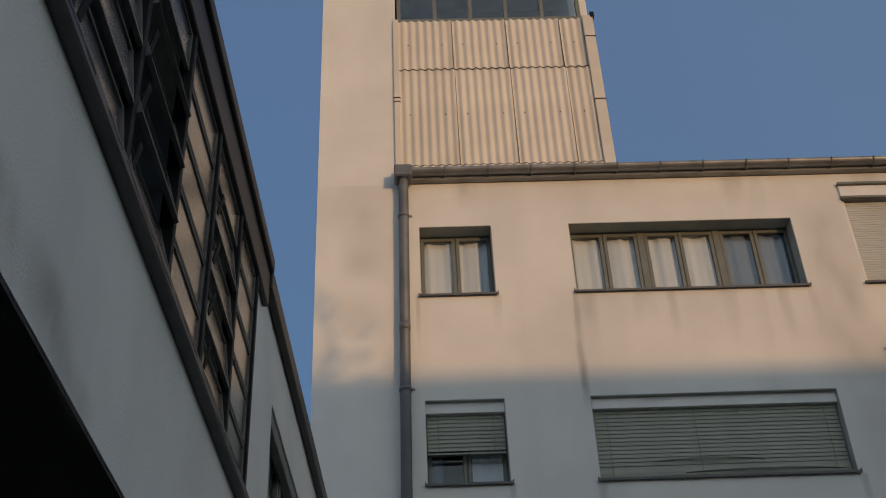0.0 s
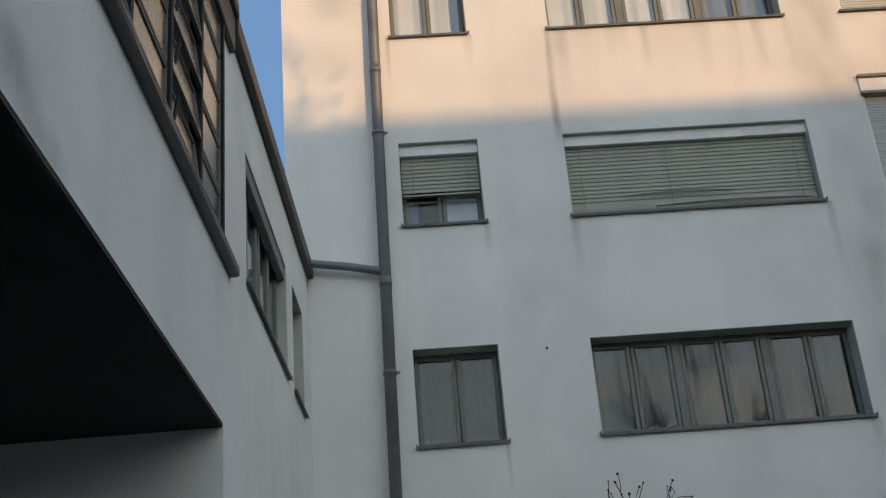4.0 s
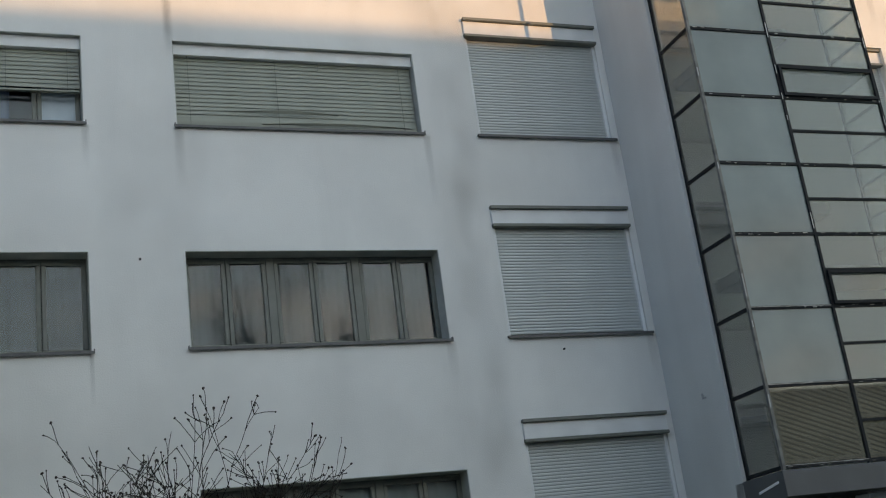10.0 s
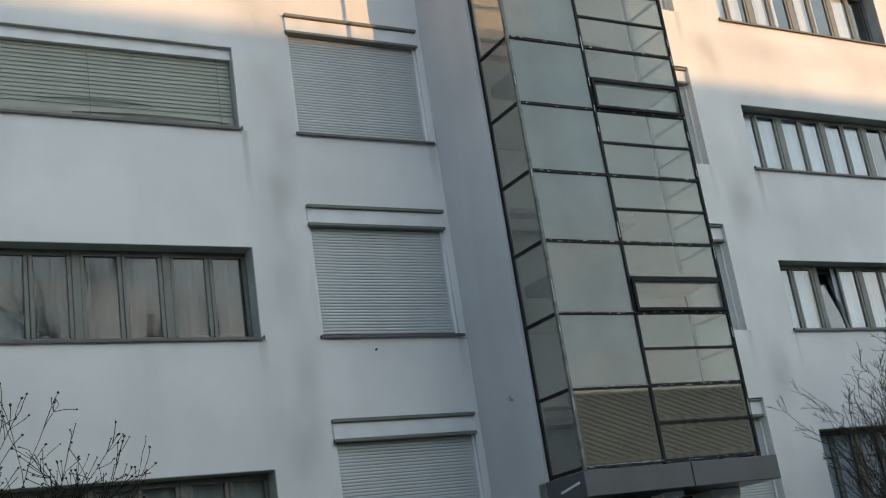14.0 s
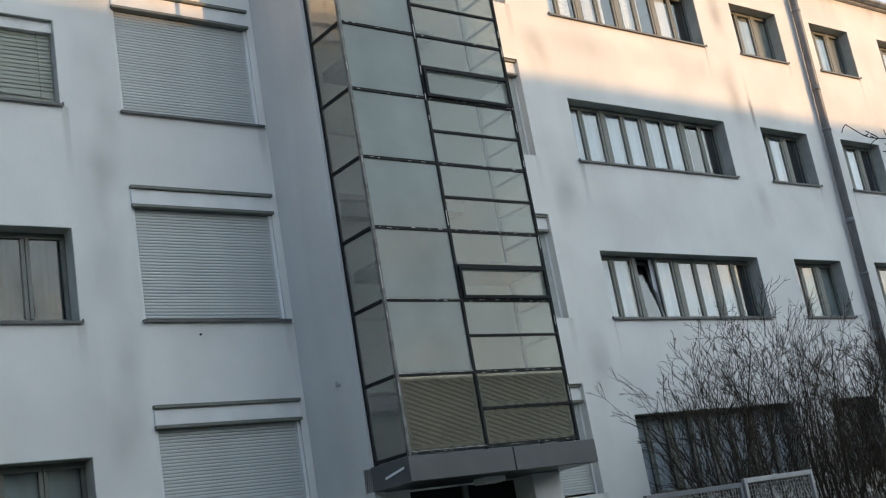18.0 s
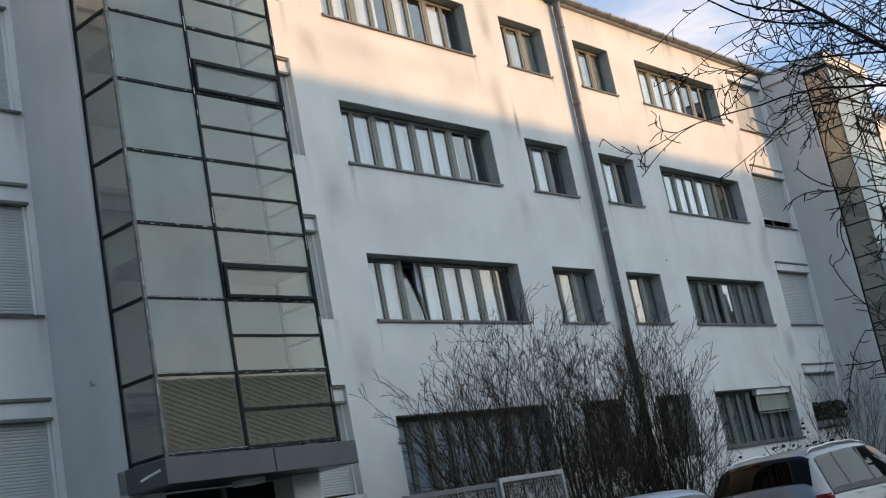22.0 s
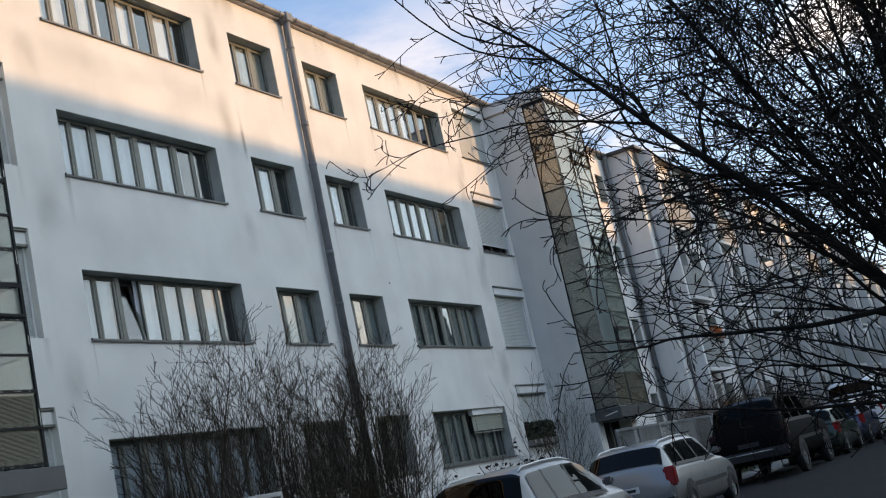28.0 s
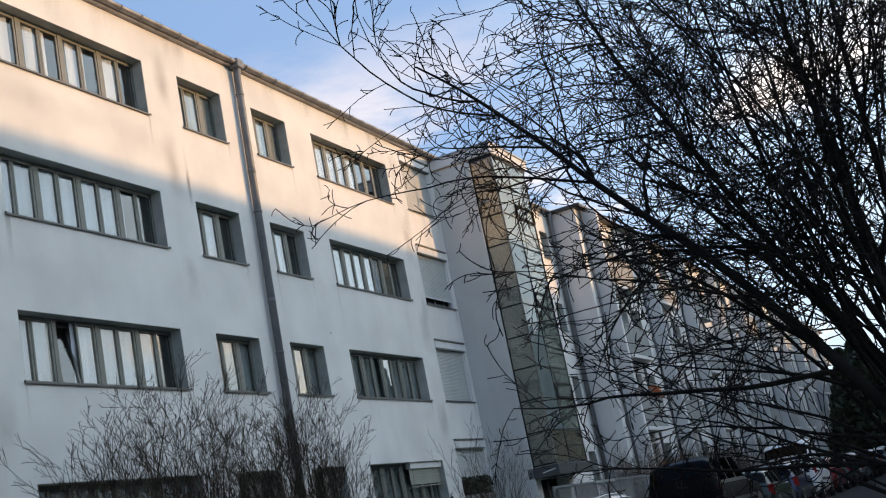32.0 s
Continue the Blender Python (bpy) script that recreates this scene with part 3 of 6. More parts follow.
slat_blind((2.28, FACE + 0.045, 8.84), 3.18, 0.98, 0.0565, "fully lowered grey-green venetian blind with bent bottom slats", sag=0.25)
slat_blind((27.6, FACE + 0.045, 3.26), 1.87, 0.42, 0.05, "half-lowered pale venetian blind outside a ground floor window")

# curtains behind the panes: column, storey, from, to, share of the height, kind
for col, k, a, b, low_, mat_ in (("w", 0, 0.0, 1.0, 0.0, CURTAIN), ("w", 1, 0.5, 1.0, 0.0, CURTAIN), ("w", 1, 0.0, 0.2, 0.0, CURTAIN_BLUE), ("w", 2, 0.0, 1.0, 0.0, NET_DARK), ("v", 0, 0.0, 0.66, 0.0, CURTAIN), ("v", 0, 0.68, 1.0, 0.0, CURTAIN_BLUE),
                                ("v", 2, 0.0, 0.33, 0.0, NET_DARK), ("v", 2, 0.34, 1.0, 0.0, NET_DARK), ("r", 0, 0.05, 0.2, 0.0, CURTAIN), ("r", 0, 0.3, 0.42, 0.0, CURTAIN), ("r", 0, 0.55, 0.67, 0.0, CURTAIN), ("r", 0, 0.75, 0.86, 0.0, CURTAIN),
                                ("r", 1, 0.0, 0.8, 0.0, CURTAIN), ("r", 2, 0.0, 0.22, 0.0, CURTAIN), ("r", 2, 0.36, 0.86, 0.0, CURTAIN), ("q", 0, 0.3, 1.0, 0.0, NET), ("q", 1, 0.25, 0.62, 0.0, CURTAIN), ("q", 2, 0.4, 1.0, 0.0, NET),
                                ("p", 0, 0.3, 1.0, 0.0, NET), ("p", 1, 0.25, 0.6, 0.0, CURTAIN), ("p", 2, 0.2, 1.0, 0.0, NET), ("o", 0, 0.0, 0.6, 0.0, CURTAIN), ("o", 1, 0.05, 0.75, 0.0, CURTAIN), ("o", 2, 0.0, 0.45, 0.0, NET), ("o", 2, 0.55, 1.0, 0.0, NET),
                                ("o", 3, 0.1, 0.9, 0.0, NET), ("r", 3, 0.0, 1.0, 0.0, CURTAIN), ("q", 3, 0.1, 0.6, 0.0, NET), ("v", 3, 0.0, 1.0, 0.0, NET), ("w", 3, 0.0, 1.0, 0.0, NET)):
    x0, x1, n = COLUMNS[col]
    lab = {CURTAIN: "white hanging curtain with soft folds", NET: "grey net curtain behind the panes", NET_DARK: "grey net curtain with the dim room's shade in its colour", CURTAIN_BLUE: "blue hanging curtain behind the panes"}[mat_]
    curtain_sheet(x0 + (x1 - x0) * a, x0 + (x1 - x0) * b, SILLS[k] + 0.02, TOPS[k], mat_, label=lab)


# ---- rain stains on the render: under the sill ends, beside the shutters, below the eave ----
wall_front = bpy.data.objects["wall_front"]


def rain_stain(x, z_top, w, h, material_=None):
    bm = bmesh.new()
    y = -0.002 - 0.00009 * len(wall_front.children)
    q = [bm.verts.new(p) for p in ((0, y, -h), (w, y, -h), (w, y, 0), (0, y, 0))]
    bm.faces.new(q)
    bm.verts.new((0, y - 0.0005, 0))
    ob = link("rain_stain", mesh_of("rain_stain", bm, material_ or STAIN), wall_front, at=(x - w / 2 - LEFT, 0, z_top))
    ob["label"] = "soft grey rain stain on the render"


stains = random.Random(8)
for name, (x0, x1, n) in COLUMNS.items():
    for k in range(4):
        for x in (x0, x1):
            if stains.random() < 0.6:
                rain_stain(x + stains.uniform(-0.02, 0.05) * (1 if x == x1 else -1), SILLS[k] - 0.03, stains.uniform(0.06, 0.16), stains.uniform(0.4, 1.3))
for x0, x1 in SHUTTER_X:
    for k in range(4):
        rain_stain(x1 + 0.02, SHUTTER_SILL[k], 0.16, 0.7)
        rain_stain(x0 - 0.25 + stains.uniform(-0.1, 0.1), SHUTTER_SILL[k] + stains.uniform(0.0, 0.4), stains.uniform(0.4, 0.6), stains.uniform(0.8, 1.3), MOTTLE)
rain_stain(2.24, 10.42, 0.16, 1.9, MOULD)
for z in (12.7, 11.6, 10.7):
    rain_stain(-0.7 + stains.uniform(-0.1, 0.1), min(z, 12.3), 0.85, 1.0, MOTTLE)
for z in (8.9, 6.1):
    rain_stain(5.85 + stains.uniform(-0.08, 0.08), z, stains.uniform(0.5, 0.75), 1.25, MOTTLE)
for z in (12.3, 10.3, 7.75, 4.95):
    rain_stain(5.86 + stains.uniform(-0.06, 0.06), z, stains.uniform(0.75, 1.0), stains.uniform(1.7, 2.4), BAND)
    rain_stain(30.0, z, stains.uniform(0.6, 0.9), stains.uniform(1.2, 2.0), BAND)
    rain_stain(14.0, z, stains.uniform(0.6, 0.9), stains.uniform(1.2, 2.0), BAND)
    rain_stain(19.4 + stains.uniform(-0.1, 0.1), z, stains.uniform(0.5, 0.8), stains.uniform(1.0, 1.8), BAND)
for i in range(16):
    rain_stain(1.0 + 1.85 * i + stains.uniform(-0.3, 0.5), 12.4, stains.uniform(0.3, 0.9), stains.uniform(0.4, 1.1), DRIP)
for i in range(6):
    rain_stain(2.5 + 0.55 * i + stains.uniform(-0.2, 0.2), 10.42, stains.uniform(0.15, 0.5), stains.uniform(0.5, 1.3), DRIP)
for x in (12.6, 14.1, 15.5, 17.2, 18.6):
    rain_stain(x, 10.3, stains.uniform(1.6, 2.6), stains.uniform(0.7, 1.1), SMUDGE)
rain_stain(19.75, 10.2, 0.16, 1.6, MOULD)
for i in range(9):
    rain_stain(1.5 + 4.6 * i, stains.choice((10.0, 7.3, 5.2)) - 0.1, stains.uniform(2.0, 3.6), stains.uniform(1.0, 1.9), SMUDGE)

# small iron anchors left in the render
anchor = mesh_of("wall_anchor", pipe_bm([(0, -0.02, 0), (0, 0.002, 0)], 0.014, 8), STEEL)
for x, z in ((1.76, 5.96), (24.6, 6.4), (20.6, 4.2), (7.0, 4.7)):
    ob = link("wall_anchor", anchor, wall_front, at=(x - LEFT, 0, z))

# ---- gutter and rain pipes ----
def gutter_run(x0, x1, y, z, r=0.085):
    g = thing("gutter", (x0, y, z), "half-round zinc gutter along the eave", "gutter", kind="structure")
    seg = 1.25
    bm, n = bmesh.new(), 10
    rows_ = []
    for x in (0.0, seg - 0.004):
        ring = [bm.verts.new((x, -r * math.cos(math.pi * i / n), -r * math.sin(math.pi * i / n))) for i in range(n + 1)]
        ring += [bm.verts.new((x, -(r - 0.008) * math.cos(math.pi * i / n), -(r - 0.008) * math.sin(math.pi * i / n))) for i in range(n, -1, -1)]
        rows_.append(ring)
    m = len(rows_[0])
    for i in range(m):
        bm.faces.new((rows_[0][i], rows_[0][(i + 1) % m], rows_[1][(i + 1) % m], rows_[1][i]))
    me = mesh_of("gutter_length", bm, ZINC, True)
    clip = mesh_of("gutter_bracket", pipe_bm([(0, -(r + 0.012) * math.cos(math.pi * i / 12), -(r + 0.012) * math.sin(math.pi * i / 12)) for i in range(13)], 0.011, 6), ZINC, True)
    for i in range(int((x1 - x0) / seg + 0.99)):
        link("gutter_length", me, g, at=(i * seg, 0, 0))
        link("gutter_bracket", clip, g, at=(i * seg, 0, 0))
        link("gutter_bracket", clip, g, at=(i * seg + 0.62, 0, 0))
    return g


gutter_run(-0.05, RIGHT_END, FACE - 0.15, 12.55)


def rain_pipe(x, r, top=12.4, hopper=True, lean=0.0):
    """lean: how far the head stands to the right of the foot."""
    p = thing("rain_pipe", (x, FACE, 0), "grey metal rain pipe fixed to the house front", "rain pipe", "rain pipes", "structure")
    off = lambda z: lean * z / top
    part("pipe", pipe_bm([(0, -r - 0.04, 0.0), (off(top - 0.25), -r - 0.04, top - 0.25), (off(top), -r - 0.05, top - 0.12), (off(top), -0.17, top + 0.06)], r), PIPE, p, smooth=True)
    for z in (1.6, 3.4, 5.75, 8.95, 11.75):
        part("pipe_clip", pipe_bm([(off(z), -r - 0.04, z - 0.025), (off(z), -r - 0.04, z + 0.025)], r + 0.012), PIPE, p, smooth=True)
        part("clip_screw", boxes((off(z) + r + 0.01, off(z) + r + 0.05, -r - 0.05, -r - 0.03, z - 0.012, z + 0.012)), PIPE, p)
    for z in (0.9, 3.9, 6.9, 9.9):
        part("pipe_sleeve", pipe_bm([(off(z), -r - 0.04, z - 0.06), (off(z), -r - 0.04, z + 0.06)], r + 0.005), PIPE, p, "pipe joint sleeve", smooth=True)
    if hopper:
        part("hopper", boxes((off(top) - 0.13, off(top) + 0.13, -0.27, -0.03, top - 0.02, top + 0.2), bevel=0.02), PIPE, p, "grey metal rainwater hopper")
    return p


rain_pipe(-0.17, 0.07, lean=0.14)
rain_pipe(21.88, 0.085, lean=0.25)
rain_pipe(43.22, 0.09, hopper=False)

# ---- roof tower ----
tower = thing("roof_tower", (LEFT, FACE, 12.42), "white rendered roof tower clad with corrugated sheets", "tower")
for span in ((0, 1.17, 0.0, 0.3, 0.0, 5.4), (0, 0.3, 0.3, 3.7, 0.0, 5.4), (0, 4.35, 3.7, 4.0, 0.0, 5.4), (4.05, 4.35, 0.2, 3.7, 0.0, 5.4)):
    part("wall", boxes(span), RENDER_WHITE, tower, "white rendered tower wall")
part("lid", boxes((-0.1, 4.5, -0.15, 4.2, 5.4, 5.6)), ZINC, tower, "sheet metal tower roof")
part("backing", boxes((1.17, 4.3, 0.12, 0.22, 0.15, 3.42)), STEEL, tower)


def corrugated(w, h, pitch=0.125, amp=0.017):
    bm, n = bmesh.new(), int(w / pitch * 8)
    rowsz = []
    for z in (0.0, h):
        rowsz.append([bm.verts.new((w * i / n, amp * math.sin(2 * math.pi * (w * i / n) / pitch), z)) for i in range(n + 1)])
        rowsz.append([bm.verts.new((w * i / n, amp * math.sin(2 * math.pi * (w * i / n) / pitch) + 0.007, z)) for i in range(n + 1)])
    a, b, c, d = rowsz
    for i in range(n):
        bm.faces.new((a[i], a[i + 1], c[i + 1], c[i]))
        bm.faces.new((b[i + 1], b[i], d[i], d[i + 1]))
        for quad in ((b[i], b[i + 1], a[i + 1], a[i]), (c[i], c[i + 1], d[i + 1], d[i])):
            bm.faces.new([bm.verts.new(v.co) for v in quad])
    return bm


bolt = mesh_of("bolt", pipe_bm([(0, -0.018, 0), (0, 0.0, 0)], 0.008, 8), STEEL)
for row, (z, h, y, rx) in enumerate(((0.30, 2.02, 0.005, 0.6), (2.26, 1.19, 0.03, 0.6))):
    for x, w in ((1.21, 0.9), (2.08, 0.9), (2.95, 0.9), (3.82, 0.40)):
        link("corrugated_sheet", mesh_of("corrugated_sheet", corrugated(w, h), CORR, True), tower, at=pose(x, y + (0.004 if x in (2.08, 3.82) else 0), z, rx, 0, random.uniform(-0.2, 0.2)))
        for bx in (0.16, 0.7) if w > 0.5 else (0.2,):
            for bz in (h * 0.52,):
                link("bolt", bolt, tower, at=(x + bx, y - 0.024, z + bz))
for x, w in ((1.21, 0.9), (2.08, 0.9), (2.95, 0.9), (3.82, 0.40)):
    link("corrugated_sheet", mesh_of("corrugated_sheet", corrugated(w, 0.13), CORR, True), tower, at=pose(x, -0.025, 0.21, 0.6))
    # dark wavy strips stand in for the shadow in the lapped joints
    for z, lift in ((2.306, -0.024), (0.328, -0.031)):
        link("joint_seal", mesh_of("joint_seal", corrugated(w, 0.014 if z > 1 else 0.010), STEEL, True), tower, at=pose(x, lift, z, 0.6))
# thin dark bars likewise draw the shadowed gaps between sheets
for x in (2.085, 2.955, 3.825):
    part("sheet_seam", boxes((x - 0.003, x + 0.003, -0.019, 0.01, 0.34, 2.31), (x - 0.010, x - 0.004, -0.010, 0.03, 2.31, 3.44)), STEEL, tower)
for z in (1.57, 2.95):
    part("flashing_joint", boxes((4.197, 4.374, -0.062, 0.03, z, z + 0.016)), STEEL, tower)
for z in (1.62, 1.70):
    part("strip_clip", boxes((1.125, 1.225, -0.05, 0.02, z, z + 0.014)), STEEL, tower)
part("flashing_tip", boxes((4.33, 4.40, -0.07, 0.03, 3.40, 3.52), bevel=0.012), STEEL, tower)
part("corner_flashing", boxes((4.20, 4.36, -0.05, 0.02, 0.22, 1.58), (4.20, 4.35, -0.055, 0.02, 1.56, 3.45), (4.345, 4.37, -0.05, 0.4, 0.22, 3.45), bevel=0.008), CORR, tower, "pale corner flashing")
part("edge_strip", boxes((1.13, 1.22, -0.04, 0.02, 0.25, 3.45), bevel=0.006), CORR, tower, "pale edge strip")
part("base_flashing", boxes((1.12, 4.38, -0.1, 0.1, 0.18, 0.235), bevel=0.006), ZINC, tower, "dark sheet metal flashing")
part("window_frame", boxes((1.2, 4.2, 0.03, 0.12, 3.45, 3.52), (1.2, 4.2, 0.03, 0.12, 4.6, 4.7), *[(x - 0.03, x + 0.03, 0.03, 0.12, 3.52, 4.6) for x in (1.23, 1.82, 2.4, 2.98, 3.57, 4.17)]), FRAME, tower)
for x in (1.26, 1.85, 2.43, 3.01, 3.6):
    part("pane", boxes((x, x + 0.54, 0.07, 0.08, 3.52, 4.6)), PANE, tower)
part("lintel", boxes((1.17, 4.3, 0.0, 0.3, 4.7, 5.4)), RENDER_WHITE, tower)
part("inner_back", boxes((1.17, 4.05, 1.6, 1.7, 0.2, 5.4)), STEEL, tower)


# ---- stair towers of glass ----
WHITE_TRIM = material("white_trim_paint", (0.82, 0.82, 0.82), 0.5, vary=0.04, scale=5)
WORN_POST = material("worn_grey_post", (0.20, 0.20, 0.185), 0.7, vary=0.3, scale=9, bump=0.15)
# stripe colour for the roof reflection imitated in the lowest stair panes
ROOF_STRIPES = material("roof_reflection_tan", (0.62, 0.585, 0.52), 0.8, vary=0.12, scale=3)
def stair_tower(at):
    t = thing("stair_tower", at, "projecting stair tower with steel framed milky glass", "stair tower", "stair towers")
    part("side_wall", boxes((0.0, 0.16, 0.72, 2.0, 0, 12.0), bevel=0.01), RENDER_GREY, t, "grey rendered side wall")
    part("side_wall", boxes((2.92, 3.08, 0.72, 2.0, 0, 12.0), bevel=0.01), RENDER_GREY, t, "grey rendered side wall")
    part("cap", boxes((-0.03, 3.12, -0.05, 2.0, 12.06, 12.36), bevel=0.01), RENDER_WHITE, t, "white rendered roof slab")
    part("cap_edge", boxes((-0.06, 3.15, -0.09, 2.0, 12.36, 12.42)), ZINC, t, "dark metal roof edge")
    part("cap_fascia", boxes((0.05, 2.87, -0.02, 0.72, 11.97, 12.06)), STEEL, t, "dark steel head beam")
    X0, XM, X1, Y1 = 0.07, 1.27, 2.82, 0.72
    Z = [2.72 + 0.9335 * k for k in range(11)]
    Z[-1] = 11.97
    b = 0.0195
    bars = [("post", (X0 - b, X0 + b, -b, b, 2.68, 11.97)), ("post", (XM - b, XM + b, -b, b, 2.68, 11.97)), ("post", (X1 - b, X1 + b, -b, b, 2.68, 11.97)),
            ("post", (X0 - b, X0 + b, Y1 - b * 2, Y1, 2.68, 11.97)), ("post", (X1 - b, X1 + b, Y1 - b * 2, Y1, 2.68, 11.97))]
    for k, z in enumerate(Z):
        bars.append(("rail", (X0 + b, XM - b, -b * 0.9, b, z - b, z + b)))
        bars.append(("rail", (XM + b, X1 - b, -b * 0.9, b, z - b, z + b)))
        bars.append(("rail", (X0 - b * 0.9, X0 + b * 0.9, b, Y1 - b * 2, z - b, z + b)))
        bars.append(("rail", (X1 - b * 0.9, X1 + b * 0.9, b, Y1 - b * 2, z - b, z + b)))
        if k < 10:
            zm = (z + Z[k + 1]) / 2
            bars.append(("rail", (XM + b, X1 - b, -b * 0.9, b, zm - b * 0.8, zm + b * 0.8)))
            bars.append(("rail", (X1 - b * 0.9, X1 + b * 0.9, b, Y1 - b * 2, zm - b * 0.8, zm + b * 0.8)))
    for i, (name_, s) in enumerate(bars):
        part(name_, boxes(s), STEEL if i else WORN_POST, t, "" if i else "worn grey corner post")
    worn = random.Random(4)
    for name_, s in bars[:3]:
        # weathered glazing strips: short lengths with flaked paint
        for i in range(10):
            z = worn.uniform(2.8, 11.8)
            part("glazing_strip", boxes((s[0] + 0.004, s[0] + 0.016, -b - 0.004, -b, z, z + worn.uniform(0.05, 0.3))), STEEL_LIGHT, t, "flaking glazing strip")
    flakes = []
    for k in range(10):
        z0, z1 = Z[k] + b, Z[k + 1] - b
        zm = (Z[k] + Z[k + 1]) / 2
        spans = [((X0 + b, XM - b, 0.0, 0.006, z0, z1), MILKY if k else REFLECTION_PANE), ((X0 - 0.003, X0 + 0.003, b, Y1 - b * 2, z0, z1), SIDE_PANE)]
        for a, c in ((z0, zm - b * 0.8), (zm + b * 0.8, z1)):
            spans += [((XM + b, X1 - b, 0.0, 0.006, a, c), STAIR_PANE if k else REFLECTION_PANE), ((X1 - 0.003, X1 + 0.003, b, Y1 - b * 2, a, c), SIDE_PANE)]
        for s, m in spans:
            p = part("pane", boxes(s), m, t)
            p.visible_shadow = False
        # flaked white paint along the bars, and pale putty round the lower panes
        for xa, xb in ((X0 + b, XM - b), (XM + b, X1 - b)):
            x = xa + worn.uniform(0, 0.1)
            while x < xb - 0.08:
                ln = worn.uniform(0.012, 0.07)
                zz = Z[k] + worn.uniform(-0.018, 0.012)
                flakes.append((x, x + ln, -b - 0.0035, -b * 0.9, zz, zz + worn.uniform(0.003, 0.009)))
                x += ln + worn.uniform(0.01, 0.22 if k < 4 else 0.5)
        if k < 1:
            for xa, xb, za, zb in ((X0 + b, XM - b, z0, z1), (XM + b, X1 - b, z0, zm - b * 0.8), (XM + b, X1 - b, zm + b * 0.8, z1)):
                e = 0.04
                xa, xb, za, zb = xa + 0.018, xb - 0.018, za + 0.018, zb - 0.018
                part("putty_frame", boxes((xa, xb, 0.007, 0.012, za, za + e), (xa, xb, 0.007, 0.012, zb - e, zb), (xa, xa + e, 0.007, 0.012, za + e, zb - e), (xb - e, xb, 0.007, 0.012, za + e, zb - e)), PUTTY, t, "pale putty frame")
        # putty line under the bars
        if k < 3:
            part("putty_line", boxes((X0 + b, XM - b, -b - 0.003, -b, z0 - 0.012, z0 - 0.006)), STEEL_LIGHT, t, "bright worn putty line")
    part("flaking_paint", boxes(*flakes), PUTTY, t, "flaking white paint")["kind"] = "stuff"
    # tan stripes behind the lowest panes, standing in for the tiled roof's reflection
    stripes = bmesh.new()
    slope = math.tan(radians(19))
    for i in range(38):
        z = 2.35 + 0.062 * i
        c = [stripes.verts.new((x, y, z + dz - slope * (x - X0))) for x, dz, y in ((X0, 0.0, 0.10), (X1, 0.0, 0.10), (X1, 0.034, 0.10), (X0, 0.034, 0.10), (X0, 0.0, 0.112), (X1, 0.0, 0.112), (X1, 0.034, 0.112), (X0, 0.034, 0.112))]
        for q in ((0, 1, 2, 3), (7, 6, 5, 4), (0, 4, 5, 1), (3, 2, 6, 7)):
            stripes.faces.new([c[j] for j in q])
    for z, n in ((2.74, -1), (3.62, 1)):
        bmesh.ops.bisect_plane(stripes, geom=stripes.verts[:] + stripes.edges[:] + stripes.faces[:], plane_co=(0, 0, z), plane_no=(0, 0, n), clear_outer=True)
    part("painted_reflection", stripes, ROOF_STRIPES, t, "tan slanted stripes imitating the tiled roof's reflection")
    # dark board added to give the imitated reflection its contrast
    part("reflection_backing", boxes((X0 + 0.03, X1 - 0.03, 0.13, 0.14, 2.74, 3.62)), SILL, t, "dark board added behind the reflection stripes")
    for k in (2, 5, 8):
        z0, z1 = Z[k] + b, (Z[k] + Z[k + 1]) / 2 - b * 0.8
        part("vent_sash", boxes((XM + b, X1 - b, -0.05, -0.02, z0, z0 + 0.04), (XM + b, X1 - b, -0.05, -0.02, z1 - 0.04, z1), (XM + b, XM + b + 0.04, -0.05, -0.02, z0 + 0.04, z1 - 0.04), (X1 - b - 0.04, X1 - b, -0.05, -0.02, z0 + 0.04, z1 - 0.04)), STEEL, t, "dark hinged vent sash")
    # canopy under the glass
    part("canopy", boxes((0.0, 1.62, -0.06, 0.9, 2.38, 2.68), (1.63, 3.06, -0.06, 0.9, 2.38, 2.68), bevel=0.008), CANOPY, t, "grey sheet metal canopy")
    part("canopy_trim", boxes((-0.004, 0.004, -0.2, 0.2, -0.014, 0.014)), WHITE_TRIM, t, "bright white canopy trim").matrix_basis = pose(-0.006, 0.24, 2.53, -9)
    # stairs inside
    part("back_wall", boxes((0.16, 2.92, 2.36, 2.46, 0.0, 12.0)), RENDER_WHITE, t, "white stairwell wall")
    for k in range(4):
        z = 0.95 + STOREY * k
        part("landing", boxes((0.2, 2.9, 1.5, 2.36, z - 0.16, z)), CEMENT, t)
        if k:
            part("half_landing", boxes((0.2, 2.75, 0.12, 0.75, z + 1.26, z + 1.40)), CEMENT, t)
    part("wall_hook", boxes((-0.04, 0.0, 1.12, 1.145, 3.78, 3.80), (-0.05, -0.04, 1.115, 1.15, 3.77, 3.84)), STEEL_LIGHT, t, "small iron hook")
    # entrance
    door = part("door", boxes((0.2, 2.9, 0.95, 1.0, 0.0, 2.36)), STEEL, t, "dark steel entrance door")
    for xa, xb in ((0.2, 0.3), (2.8, 2.9), (1.5, 1.58)):
        part("door_post", boxes((xa, xb, 0.9, 1.02, 0.0, 2.36)), FRAME, t)
    part("pillar", boxes((2.40, 2.90, 0.55, 0.94, 0.0, 2.378), bevel=0.01), RENDER_WHITE, t, "white rendered entrance pillar")
    part("wall_return", boxes((0.17, 0.55, 0.75, 0.94, 0.0, 2.378), bevel=0.01), RENDER_WHITE, t, "white rendered wall beside the door")
